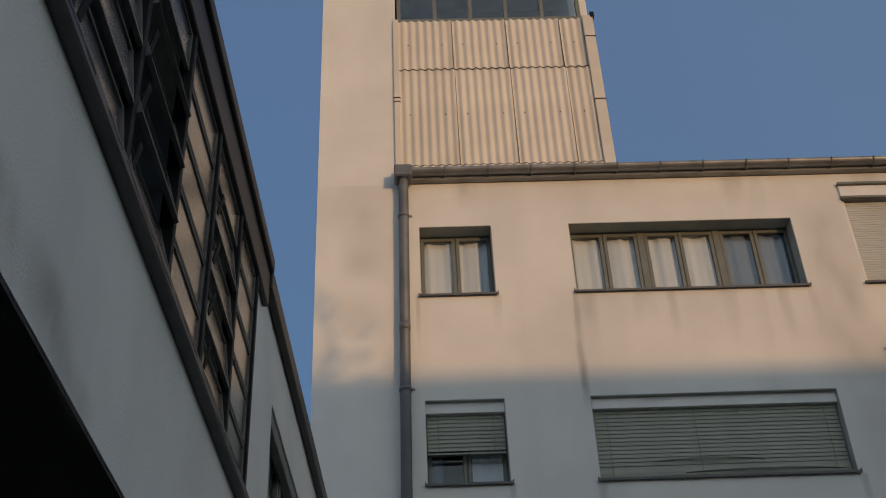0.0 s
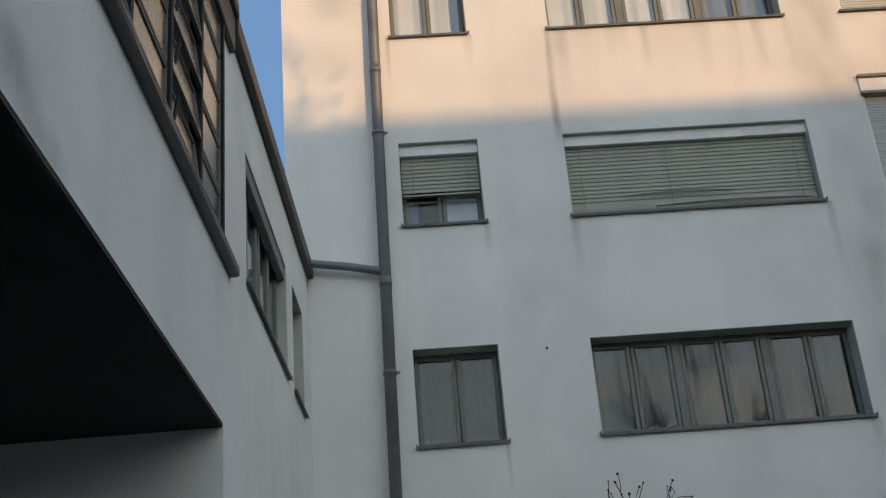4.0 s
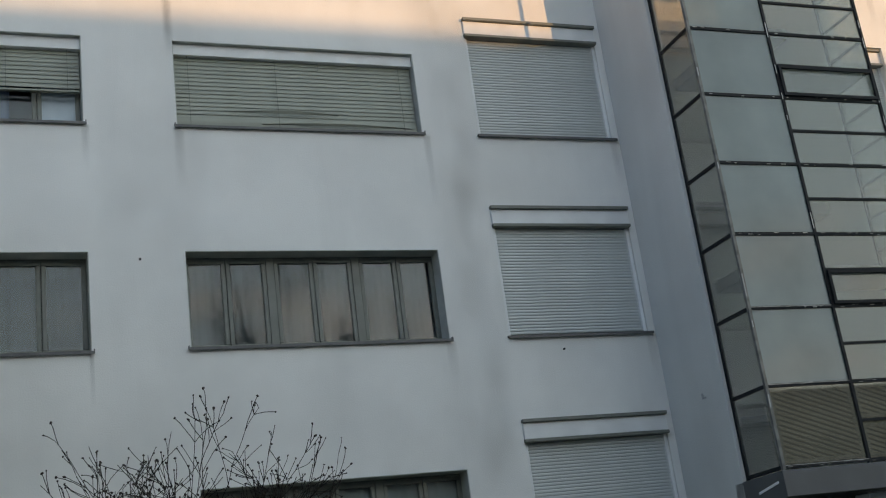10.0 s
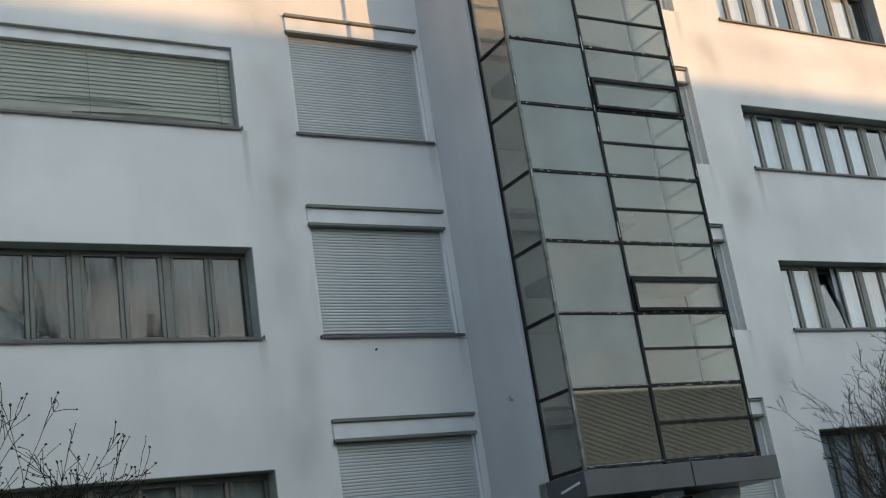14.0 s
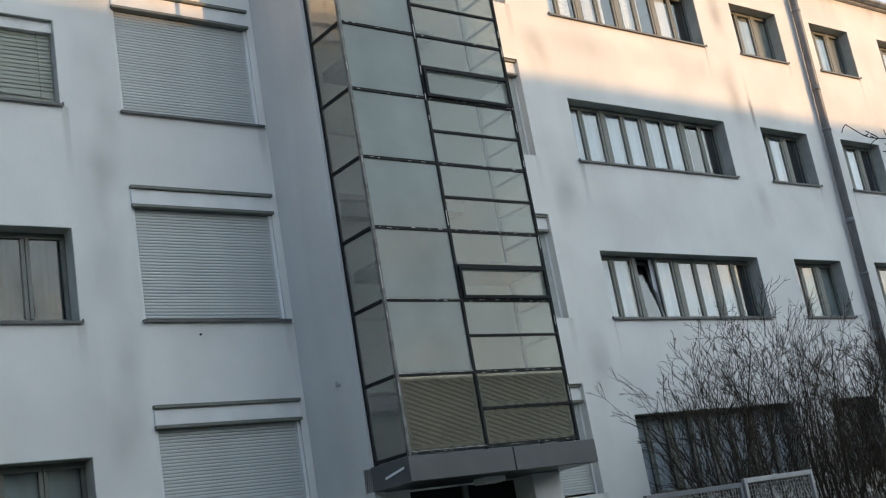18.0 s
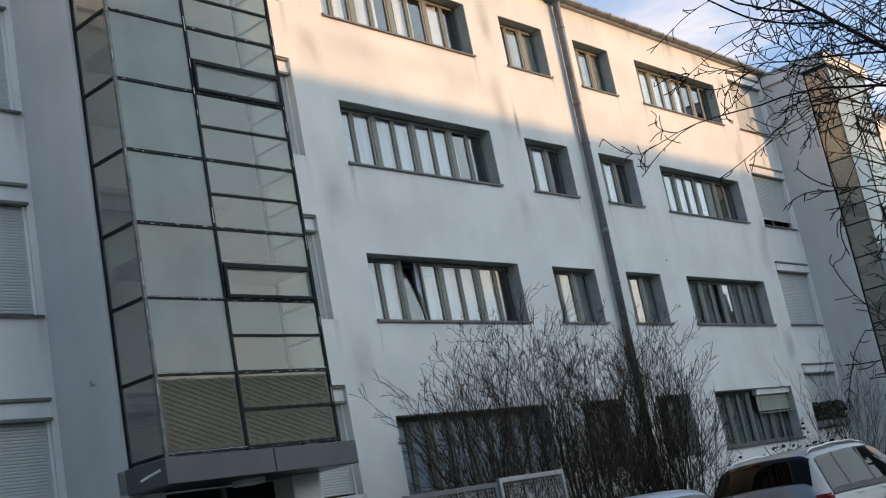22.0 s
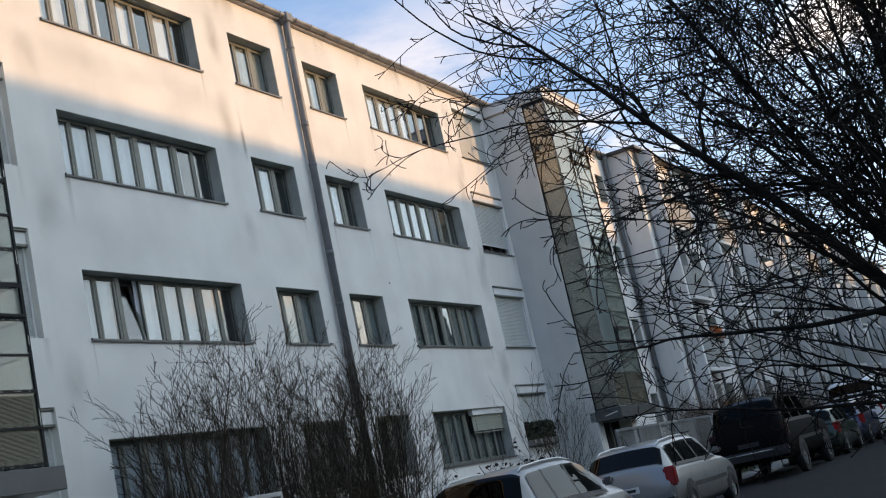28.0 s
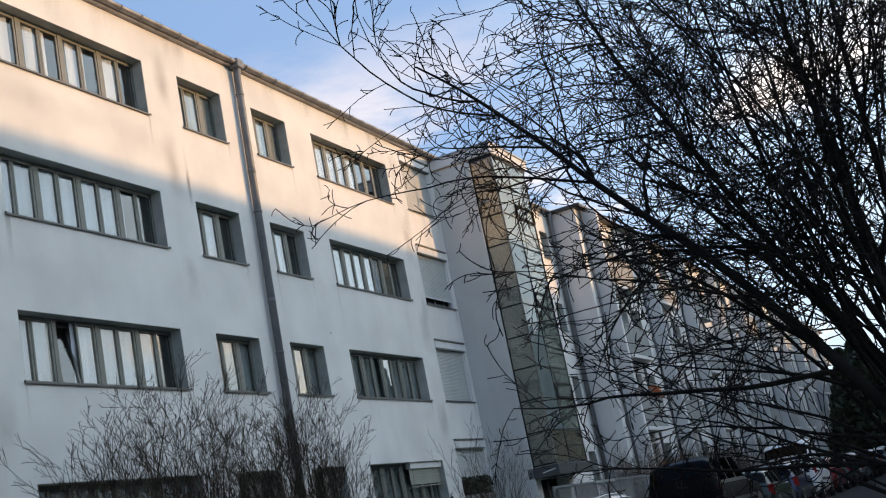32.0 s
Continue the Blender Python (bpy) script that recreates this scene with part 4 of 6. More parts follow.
    letter_box = part("letter_box", boxes((2.52, 2.74, 0.50, 0.549, 1.15, 1.5), bevel=0.008), STEEL_LIGHT, t, "grey metal letter boxes")
    part("flap", boxes((2.54, 2.72, 0.494, 0.4995, 1.36, 1.40)), STEEL, letter_box)
    part("lamp", boxes((1.35, 1.7, 0.25, 0.5, 2.30, 2.378), bevel=0.015), SHUTTER_BOX, t, "small ceiling lamp under the canopy")
    return t


st = stair_tower((8.38, 11.4, 0))
copy_thing(st, Matrix.Translation((32.62, 11.4, 0)))

# ---- the low wing over the passage ----
WING = Matrix.Translation((-1.583, -3.0, 0)) @ Matrix.Rotation(radians(88.1), 4, "Z")
WL = 16.4
w_holes = [(0.0, 10.98, 0.0, 3.67), (0.0, 10.82, 4.95, 6.85), (12.0, 14.46, 5.15, 6.36), (11.75, 13.35, 1.65, 3.0), (14.92, 15.8, 5.15, 6.36)]
wall_with_openings("wall_wing", WING, WL, 7.2, 0.3, w_holes, RENDER_WHITE, "white rendered wall of the low wing with stains")


def on_wing(name, bm, material_, label, category, kind=""):
    ob = link(name, mesh_of(name, bm, material_), at=WING)
    return tagged(ob, label, category, kind=kind)


on_wing("soffit_passage", boxes((0, 10.976, 0.004, 5.4, 3.645, 3.668)), SOFFIT, "dark board soffit over the passage", "ceiling", "structure")
on_wing("wall_passage_end", boxes((10.98, 11.2, 0.3, 5.4, 0, 3.67)), RENDER_WHITE, "shaded white rendered wall of the passage", "wall", "structure")
on_wing("wall_passage_inner", boxes((0, 10.98, 5.4, 5.6, 0, 7.2)), RENDER_WHITE, "shaded rendered rear wall of the passage", "wall", "structure")
on_wing("wall_wing_near", boxes((-0.2, 0.0, 0.0, 5.6, 3.67, 7.2)), RENDER_WHITE, "white rendered end wall of the wing", "wall", "structure")
on_wing("floor_wing", boxes((0, WL, 0.3, 5.4, 3.82, 4.0)), ROOM, "plain floor slab in the wing", "floor", "structure")
on_wing("roof_wing", boxes((-0.4, WL, 0.0, 5.8, 7.2, 7.26)), ZINC, "flat sheet metal wing roof", "roof", "structure")
on_wing("eave_board", boxes((11.28, WL + 0.1, -0.075, -0.002, 7.05, 7.24), bevel=0.01), BROWN, "dark brown eave board on the wing", "eave", "structure")
on_wing("fascia_board", boxes((-0.4, 11.27, -0.05, -0.002, 6.86, 7.2), (-0.4, 11.27, -0.085, -0.002, 7.2, 7.33), bevel=0.01), BROWN, "dark brown fascia above the glazing", "fascia", "structure")
on_wing("glazing_sill", boxes((-0.2, 11.25, -0.075, 0.02, 4.865, 4.95), bevel=0.012), SILL, "weathered cracked sill board under the glazing", "sill", "structure")

sill_board = bpy.data.objects["glazing_sill"]
cracks = random.Random(17)
x = 2.0
while x < 11.0:
    ln = cracks.uniform(0.25, 0.7)
    bm, upper, lower = bmesh.new(), [], []
    z = 4.905 + cracks.uniform(-0.015, 0.02)
    for i in range(9):
        z += cracks.uniform(-0.007, 0.007)
        half = cracks.uniform(0.002, 0.008)
        upper.append(bm.verts.new((x + ln * i / 8, -0.0775, min(z + half, 4.945))))
        lower.append(bm.verts.new((x + ln * i / 8, -0.0775, max(z - half, 4.87))))
    for i in range(8):
        bm.faces.new((lower[i], lower[i + 1], upper[i + 1], upper[i]))
    part("paint_crack", bm, STEEL, sill_board, "dark crack in the flaking paint")
    x += ln + cracks.uniform(0.0, 0.25)

SASH = material("weathered_sash_paint", (0.15, 0.145, 0.135), 0.6, vary=0.2, scale=6, bump=0.1)
glz = thing("stair_glazing", WING, "steel framed ribbed glazing with tilted open vents", "glazing", kind="structure")
RIB = glass("ribbed_grimy_glass", (0.5, 0.5, 0.43), face=0.05, rough=0.22, edge=0.9, milk=(0.16, 0.155, 0.13), milky=0.5)
EDGES = [10.84, 10.05, 9.15, 8.25, 7.3, 6.35, 5.4, 4.45, 3.5, 2.55, 1.6, 0.65, -0.1]
OPEN = {1, 3, 4, 6, 7, 9, 10}
zr = [4.95, 5.345, 5.74, 6.135, 6.53, 6.86]
for x in EDGES:
    part("post", boxes((x - 0.028, x + 0.028, -0.035, 0.05, 4.95, 6.86), bevel=0.004), STEEL, glz)
for i, (x1, x0) in enumerate(zip(EDGES, EDGES[1:])):
    for k in range(5):
        w, h = x1 - x0 - 0.064, zr[k + 1] - zr[k] - 0.02
        opened = i in OPEN and k < 4
        if not opened and k < 4:
            part("rail", boxes((x0 + 0.03, x1 - 0.03, -0.012, 0.03, zr[k + 1] - 0.012, zr[k + 1] + 0.012)), STEEL, glz)
        t = 0.022 if not opened else 0.032
        s = part("vent_sash" if opened else "fixed_sash", boxes((0, w, -0.014, 0.014, -h / 2, -h / 2 + t), (0, w, -0.014, 0.014, h / 2 - t, h / 2), (0, t, -0.014, 0.014, -h / 2 + t, h / 2 - t), (w - t, w, -0.014, 0.014, -h / 2 + t, h / 2 - t)), SASH, glz, "steel vent sash swung open" if opened else "")
        s.matrix_basis = pose(x0 + 0.032, 0.0, (zr[k] + zr[k + 1]) / 2, -15 + 4 * ((i * 5 + k * 3) % 3) if opened else 0)
        p = part("pane", boxes((t - 0.004, w - t + 0.004, -0.004, 0.004, -h / 2 + t - 0.004, h / 2 - t + 0.004)), RIB, s)
        p.visible_shadow = False
        if opened:
            part("stay", boxes((0.0, 0.05, -0.004, 0.004, -0.13, 0.02)), STEEL, glz, "small dark stay plate").matrix_basis = pose(x0 + 0.06, -0.06, (zr[k] + zr[k + 1]) / 2 + 0.03, 12)
wing_wall = bpy.data.objects["wall_wing"]
for i in range(11):
    x, w_, h_ = 2.6 + 0.42 * i, stains.uniform(0.5, 0.9), stains.uniform(0.25, 0.5)
    bm = bmesh.new()
    bm.faces.new([bm.verts.new(p) for p in ((0, -0.003, 0), (w_, -0.003, 0), (w_, -0.003, h_), (0, -0.003, h_))])
    link("damp_stain", mesh_of("damp_stain", bm, DAMP), wing_wall, at=(x, 0, 3.665 - 0.12 * stains.random()))["label"] = "brownish damp stain"
on_wing("wall_stair_inner", boxes((-0.1, 11.0, 2.2, 2.3, 3.9, 7.2)), RENDER_GREY, "grey inner wall behind the ribbed glazing", "wall", "structure")

window(WING @ Matrix.Translation((12.0, 0, 5.15)), 2.46, 1.21, 4, depth=0.10, label="grey framed window in the wing with a raised blind")
window(WING @ Matrix.Translation((11.75, 0, 1.65)), 1.6, 1.35, 2, depth=0.10, label="grey framed ground floor window in the wing")
window(WING @ Matrix.Translation((14.92, 0, 5.15)), 0.88, 1.21, 1, depth=0.12, pairs=False, label="small grey framed window in the wing")
on_wing("blind_box", boxes((12.02, 14.44, 0.012, 0.085, 6.2, 6.345), bevel=0.008), FRAME, "grey blind box in the window head", "blind box")
wp = thing("wing_rain_pipe", (0, 0, 0), "grey metal pipe leading from the wing gutter", "rain pipe", kind="structure")
part("pipe", pipe_bm([(-1.12, 13.28, 7.22), (-1.0, 13.28, 7.2), (-0.5, 13.28, 7.12), (-0.08, 13.29, 7.03)], 0.05), PIPE, wp, smooth=True)
part("hopper", boxes((-1.2, -1.05, 13.2, 13.36, 7.15, 7.45), bevel=0.01), PIPE, wp)


# ---- house further down the street ----
PARAPET = material("grey_parapet_boards", (0.30, 0.31, 0.30), 0.85, vary=0.12, scale=1.5, bump=0.2)


def far_house(x0, length, bays):
    """White front with a fin, a loggia with its balcony and a window in each bay."""
    y = 12.3
    hs = []
    step = length / bays
    spans = ((1.05, 4.3, 1.02), (5.0, 6.3, 0.0))
    for i in range(bays):
        for k in range(4):
            hs += [(i * step + a, i * step + b, SILLS[k] - drop, TOPS[k]) for a, b, drop in spans]
    wall_with_openings("wall_far", (x0, y, 0), length, EAVE, 0.3, hs, RENDER_WHITE, "white rendered front of the farther house")
    tagged(part("wall_far_side", boxes((x0, x0 + 0.3, y + 0.3, y + 11, 0, EAVE)), RENDER_WHITE), "white rendered side of the farther house", "wall", kind="structure")
    tagged(part("wall_far_inner", boxes((x0 + 0.3, x0 + length, y + 1.9, y + 2.0, 0, EAVE)), ROOM), "plain inner wall of the farther house", "wall", kind="structure")
    for k in range(4):
        z = SILLS[k] - 1.22
        tagged(part("floor_far", boxes((x0 + 0.3, x0 + length, y + 0.3, y + 1.9, z, z + 0.18)), ROOM), "plain floor slab of the farther house", "floor", kind="structure")
    tagged(part("roof_far", boxes((x0 - 0.15, x0 + length, y - 0.3, y + 11.2, EAVE, EAVE + 0.14), bevel=0.02), BROWN), "flat dark roof edge of the farther house", "roof", kind="structure")
    divider = mesh_of("partition_far", boxes((0, 0.12, 0.3, 1.9, 0.2, EAVE)), ROOM)
    panel = mesh_of("balcony_front", boxes((0, 3.2, -0.62, -0.57, 0.0, 1.12), (0, 0.05, -0.57, 0, 0.0, 1.12), (3.15, 3.2, -0.57, 0, 0.0, 1.12), bevel=0.006), PARAPET)
    slab = mesh_of("balcony_slab", boxes((-0.05, 3.25, -0.68, 0, -0.14, 0.0), bevel=0.008), RENDER_WHITE)
    rail = mesh_of("balcony_rail", boxes((-0.02, 3.22, -0.65, -0.55, 1.12, 1.16), bevel=0.006), STEEL_LIGHT)
    fin = mesh_of("wall_fin", boxes((-0.30, -0.06, -0.62, 0.0, 0.0, EAVE - 0.02), bevel=0.01), RENDER_WHITE)
    for i in range(bays):
        xb = x0 + i * step
        for k in range(4):
            a, b, drop = spans[1]
            window((xb + a, y, SILLS[k]), b - a, TOPS[k] - SILLS[k], 2, pairs=False, label="grey framed window of the farther house")
            bal = thing("balcony", (xb + 1.07, y, SILLS[k] - 1.08), "grey parapet balcony with a pale slab on the farther house", "balcony", "balconies")
            link("balcony_front", panel, bal)
            link("balcony_slab", slab, bal)
            link("balcony_rail", rail, bal)
        for dx in (0.7, 4.5):
            tagged(link("partition_far", divider, at=(xb + dx, y, 0)), "plain partition wall of the farther house", "wall", kind="structure")
        tagged(link("wall_fin", fin, at=(xb + 1.05, y, 0)), "white rendered fin wall beside the balconies", "wall", kind="structure")
        for dx in (0.45, 4.65):
            pp = thing("rain_pipe", (xb + dx, y, 0), "grey rain pipe on the farther house", "rain pipe", "rain pipes", "structure")
            part("pipe", pipe_bm([(0, -0.1, 0), (0, -0.1, EAVE)], 0.06, 8), PIPE, pp, smooth=True)


far_house(43.4, 70.0, 10)

# ---- opposite side of the street, behind the camera: the row whose roof throws the shadow ----
RIDGE_Y, RIDGE_Z = -40.0, 9.2 + (13.4 + 40.0) / math.cos(math.pi - SUN_AZ) * math.tan(SUN_EL)
EAVE_Y, EAVE_Z = -31.0, RIDGE_Z - 7.6
opposite = tagged(part("opposite_house", boxes((-90, 170, -48, -32, 0, EAVE_Z + 0.3)), RENDER_GREY), "grey rendered house row across the street", "house")
bm = bmesh.new()
vs = [bm.verts.new(p) for p in ((-90, EAVE_Y, EAVE_Z), (170, EAVE_Y, EAVE_Z), (170, RIDGE_Y, RIDGE_Z), (-90, RIDGE_Y, RIDGE_Z), (170, -49, EAVE_Z), (-90, -49, EAVE_Z))]
for q in ((0, 1, 2, 3), (3, 2, 4, 5), (0, 5, 4, 1), (1, 4, 2), (0, 3, 5)):
    bm.faces.new([vs[i] for i in q])
part("roof", bm, ROOF_TILE, opposite, "tan tiled roof")
# the tile courses, long rounded rows
for i in range(28):
    k = (i + 0.5) / 28
    y, z = EAVE_Y + (RIDGE_Y - EAVE_Y) * k, EAVE_Z + (RIDGE_Z - EAVE_Z) * k
    part("tile_course", boxes((-60, 120, y, y + 0.16, z, z + 0.11)), ROOF_TILE, opposite)


# ---- bare trees and shrubs ----
def grow(rng, start, heading, length, radius, level, runs, wiggle=0.22, lift=0.10, density=1.0, twig=0.0028, tips=None, fork=1.0, spur=(0.30, 0.52), curl=False):
    """A branch that bends in one arc with small kinks as it goes, and forks; every run is a tapered tube."""
    n = max(7 if curl else 4, int(length / (0.20 if level > 2 else 0.13 if level > 1 else 0.09)))
    p, d, run = Vector(start), Vector(heading).normalized(), []
    strong = curl and level > 2 and radius > 0.02
    if strong:
        wiggle *= 0.45
    arc = Vector((rng.gauss(0, 1), rng.gauss(0, 1), rng.gauss(0, 1))) * ((3.0 if curl and level < 3 else 1.1) * wiggle / n)
    kids = []
    for i in range(n + 1):
        k = i / n
        r = max(twig, radius * (1 - 0.82 * k))
        run.append((p.copy(), r))
        if level > 0 and k > 0.12:
            kids.append((p.copy(), d.copy(), k, r))
        d = (d + arc + Vector((rng.gauss(0, wiggle), rng.gauss(0, wiggle), rng.gauss(0, wiggle) + lift * 0.9)) * (0.24 if curl else 0.34)).normalized()
        p = p + d * (length / n)
    runs[level].append(run)
    if tips is not None and level == 0:
        tips.append(run[-1][0].copy())
    if level > 0:
        count = max(2, int(density * length * ((11.0 if spur[0] < 0.25 else 7.5) if level == 1 else 4.6 if level == 2 else 2.8)))
        for j in range(count):
            q, e, k, r = kids[min(len(kids) - 1, int(rng.random() * len(kids)))]
            side = e.cross(Vector((rng.gauss(0, 1), rng.gauss(0, 1), rng.gauss(0, 1)))).normalized()
            h = (e * 0.75 + side * rng.uniform(0.55, 1.05) * fork).normalized()
            ratio = rng.uniform(*spur) if level == 1 else rng.uniform(0.30, 0.52)
            ln = length * ratio * (1.12 - 0.55 * k)
            grow(rng, q, h, max(0.06, ln), max(twig, r * rng.uniform(0.4, 0.62)), level - 1, runs, wiggle / 0.45 if strong else wiggle, lift, density, twig, tips, fork, spur, curl)


def tree(at, stems, seed, label, trunk, density=1.0, twig=0.0028, wiggle=0.24, sprays=0):
    """Stems are (start, heading, length, radius); each forks three times into twigs."""
    rng, runs = random.Random(seed), {k: [] for k in range(6)}
    t = thing("tree", at, label, "tree")
    for start, heading, length, radius, lift in stems:
        grow(rng, start, heading, length, radius, 3, runs, density=density, twig=twig, wiggle=wiggle, lift=lift, spur=(0.12, 0.30), curl=twig < 0.01)
    for j in range(sprays):
        # long side branches of the first limbs, reaching out over the street
        limb = runs[3][j % 2]
        p, r = limb[int(len(limb) * (0.32 + 0.58 * j / sprays))]
        grow(rng, p, (rng.uniform(-0.3, 0.15), 0.9, rng.uniform(-0.05, 0.5)), rng.uniform(1.2, 1.9), min(r * 0.8, rng.uniform(0.008, 0.012)), 2, runs, density=density, twig=twig, wiggle=wiggle, lift=0.0, spur=(0.12, 0.30), curl=True)
    link("trunk", tubes("trunk", [[(Vector(p), r) for p, r in trunk]], BARK, 12), t)
    for run in runs[3]:
        link("limb", tubes("limb", [run], BARK, 8), t)
    link("branch_work", tubes("branch_work", runs[2] + runs[1], BARK, 4), t, "dense bare winter branches")["kind"] = "stuff"
    link("crown", tubes("crown", runs[0], BARK, 3), t, "dense bare winter twigs")["kind"] = "stuff"
    return t


# the near tree on the camera's pavement: a few strong limbs leaning over the street, thin shoots and low laterals
rng = random.Random(21)
stems = [((0.0, 0.12, 1.1), (0.0, 0.56, 1.0), 4.1, 0.038, 0.02), ((0.1, 0.05, 1.2), (0.1, 0.42, 1.0), 4.2, 0.030, 0.01), ((0.0, 0.0, 1.3), (0.0, 0.18, 1.0), 4.2, 0.030, 0.01),
         ((0.1, -0.05, 1.2), (0.1, 0.04, 1.0), 4.3, 0.028, 0.01), ((0.05, 0.1, 1.2), (0.45, 0.50, 1.0), 4.4, 0.026, 0.01), ((0.1, 0.0, 1.2), (0.5, 0.25, 1.0), 4.6, 0.026, 0.0)]
for i in range(8):
    stems.append(((0.05, 0.15, rng.uniform(0.9, 1.5)), (rng.uniform(0.0, 0.5), 0.95, rng.uniform(0.3, 0.85)), rng.uniform(1.6, 2.35), rng.uniform(0.011, 0.016), -0.03))
for i in range(3):
    stems.append(((0.0, 0.1, rng.uniform(0.5, 0.8)), (rng.uniform(-0.2, 0.3), 0.8, rng.uniform(0.1, 0.6)), rng.uniform(1.0, 1.5), rng.uniform(0.008, 0.012), 0.0))
for i in range(27):
    stems.append(((rng.uniform(-0.15, 0.35), rng.uniform(-0.1, 0.2), 0.9 + 0.6 * rng.random()), (rng.uniform(-0.15, 0.55), -0.05 + 0.60 * i / 26, 1.0), rng.uniform(3.2, 4.4), rng.uniform(0.009, 0.016), 0.015))
tree((6.9, 0.2, 0.08), stems, 12, "bare dark tree with a dense tangle of twigs", [((0, 0, -0.1), 0.17), ((0, 0, 0.5), 0.13), ((0.02, 0.02, 1.3), 0.11), ((0, 0.05, 1.6), 0.08)], density=1.05, wiggle=0.30, twig=0.0033, sprays=18)

# trees behind the camera, seen in the panes
for x, y, seed in ((9.5, -13.0, 31),):
    st_ = [((0, 0, 5.0 + 0.9 * k), (math.cos(k * 2.4) * 0.55, math.sin(k * 2.4) * 0.55, 0.9), 7.0 - 0.3 * k, 0.05, 0.02) for k in range(9)]
    tree((x, y, -0.12), st_, seed, "tall bare tree across the footpath", [((0, 0, 0), 0.26), ((0, 0, 5.0), 0.20), ((0, 0, 12.6), 0.08)], density=0.85, twig=0.0102)


def shrub(at, stems_, height, spread, seed, label, buds=False, bud_size=0.0125, density=1.0, material_=None, level=2, radius=0.011, fork=0.5, wiggle=0.14):
    rng_, runs, tips = random.Random(seed), {k: [] for k in range(6)}, []
    t = thing("shrub", at, label, "shrub")
    for i in range(stems_):
        a, rr = rng_.uniform(0, 2 * math.pi), spread * math.sqrt(rng_.random())
        start = (rr * 0.3 * math.cos(a), rr * 0.3 * math.sin(a) * 0.6, -0.05)
        lean_ = rr / height
        grow(rng_, start, (math.cos(a) * lean_, math.sin(a) * lean_ * 0.6, 1), height * rng_.uniform(0.72, 1.0), rng_.uniform(0.8, 1.6) * radius, level, runs, wiggle=wiggle, lift=0.12, density=density, twig=0.0032, tips=tips, fork=fork)
    for run in runs[level]:
        link("stem", tubes("stem", [run], material_ or TWIG, 5), t)
    link("twig_work", tubes("twig_work", [r for k in range(level) for r in runs[k]], material_ or TWIG, 4), t)["kind"] = "stuff"
    if buds:
        head = bmesh.new()
        bmesh.ops.create_icosphere(head, subdivisions=1, radius=bud_size)
        me = mesh_of("seed_head" if bud_size < 0.02 else "dry_leaf", head, BUD, True)
        for p in sorted(tips, key=lambda v: -v.z)[:290]:
            q = rng_.uniform(0.6, 1.25)
            link(me.name.split(".")[0], me, t, at=Matrix.LocRotScale(p, Euler((rng_.uniform(0, 3), rng_.uniform(0, 3), 0)), (q, q * (0.25 if bud_size > 0.02 else rng_.uniform(0.6, 1.0)), q * rng_.uniform(1.1, 1.9))))
    return t


shrub((1.7, 10.6, 0.05), 44, 3.0, 1.1, 3, "bare shrub with small dark seed heads before the wall", buds=True, density=1.0, material_=BARK, fork=0.62, wiggle=0.24, bud_size=0.0105)
shrub((14.8, 11.7, 0.05), 17, 4.1, 2.0, 5, "large bare shrub with forking stems before the house", density=1.05, radius=0.019, fork=0.62, level=3)
shrub((17.0, 11.6, 0.05), 19, 4.3, 1.8, 6, "large bare shrub with forking stems before the house", density=1.05, radius=0.019, fork=0.62, level=3)
shrub((19.4, 11.6, 0.05), 46, 3.7, 1.9, 8, "dense brown bare shrub before the house", density=1.0, radius=0.014, fork=0.6, level=3)
shrub((30.4, 12.4, 0.05), 12, 3.7, 1.7, 7, "slender bare shrub beside the stair tower", density=0.7)
shrub((25.4, 12.3, 0.05), 12, 2.05, 1.5, 9, "low rose bush with a few dark leaves", buds=True, bud_size=0.036, density=0.9, fork=0.9, material_=BARK, wiggle=0.2)
shrub((22.2, 12.2, 0.05), 20, 1.7, 1.5, 19, "low bare bush before the house", density=1.1, fork=0.8)



# ---- cars ----
TYRE = material("tyre_rubber", (0.02, 0.02, 0.02), 0.85, vary=0.1, scale=8)
RIM = material("alloy_rim", (0.55, 0.56, 0.57), 0.35, 0.8, vary=0.08, scale=8, bump=0.0)
TRIM = material("black_plastic_trim", (0.02, 0.02, 0.022), 0.55, vary=0.1, scale=8)
REAR_GLASS = glass("tinted_rear_glass", (0.015, 0.015, 0.016), face=0.008, edge=0.25)
CAR_GLASS = glass("car_glass", (0.10, 0.11, 0.11), face=0.045, edge=0.22)
RED_LAMP = material("red_lamp_lens", (0.32, 0.015, 0.015), 0.2, vary=0.05, scale=20, bump=0.0)
DARK_LAMP = material("smoked_lamp_lens", (0.035, 0.006, 0.006), 0.3, vary=0.05, scale=20, bump=0.0)
CHROME = material("chrome", (0.75, 0.75, 0.76), 0.15, 1.0, vary=0.03, scale=10, bump=0.0)
PLATE = material("number_plate_white", (0.7, 0.7, 0.68), 0.5, vary=0.05, scale=10, bump=0.0)


def paint(name, color, metal=0.4):
    m = material(name, color, 0.28, metal, vary=0.03, scale=1.5, bump=0.0)
    b = m.node_tree.nodes["Principled BSDF"]
    b.inputs["Coat Weight"].default_value, b.inputs["Coat Roughness"].default_value = 0.3, 0.08
    return m


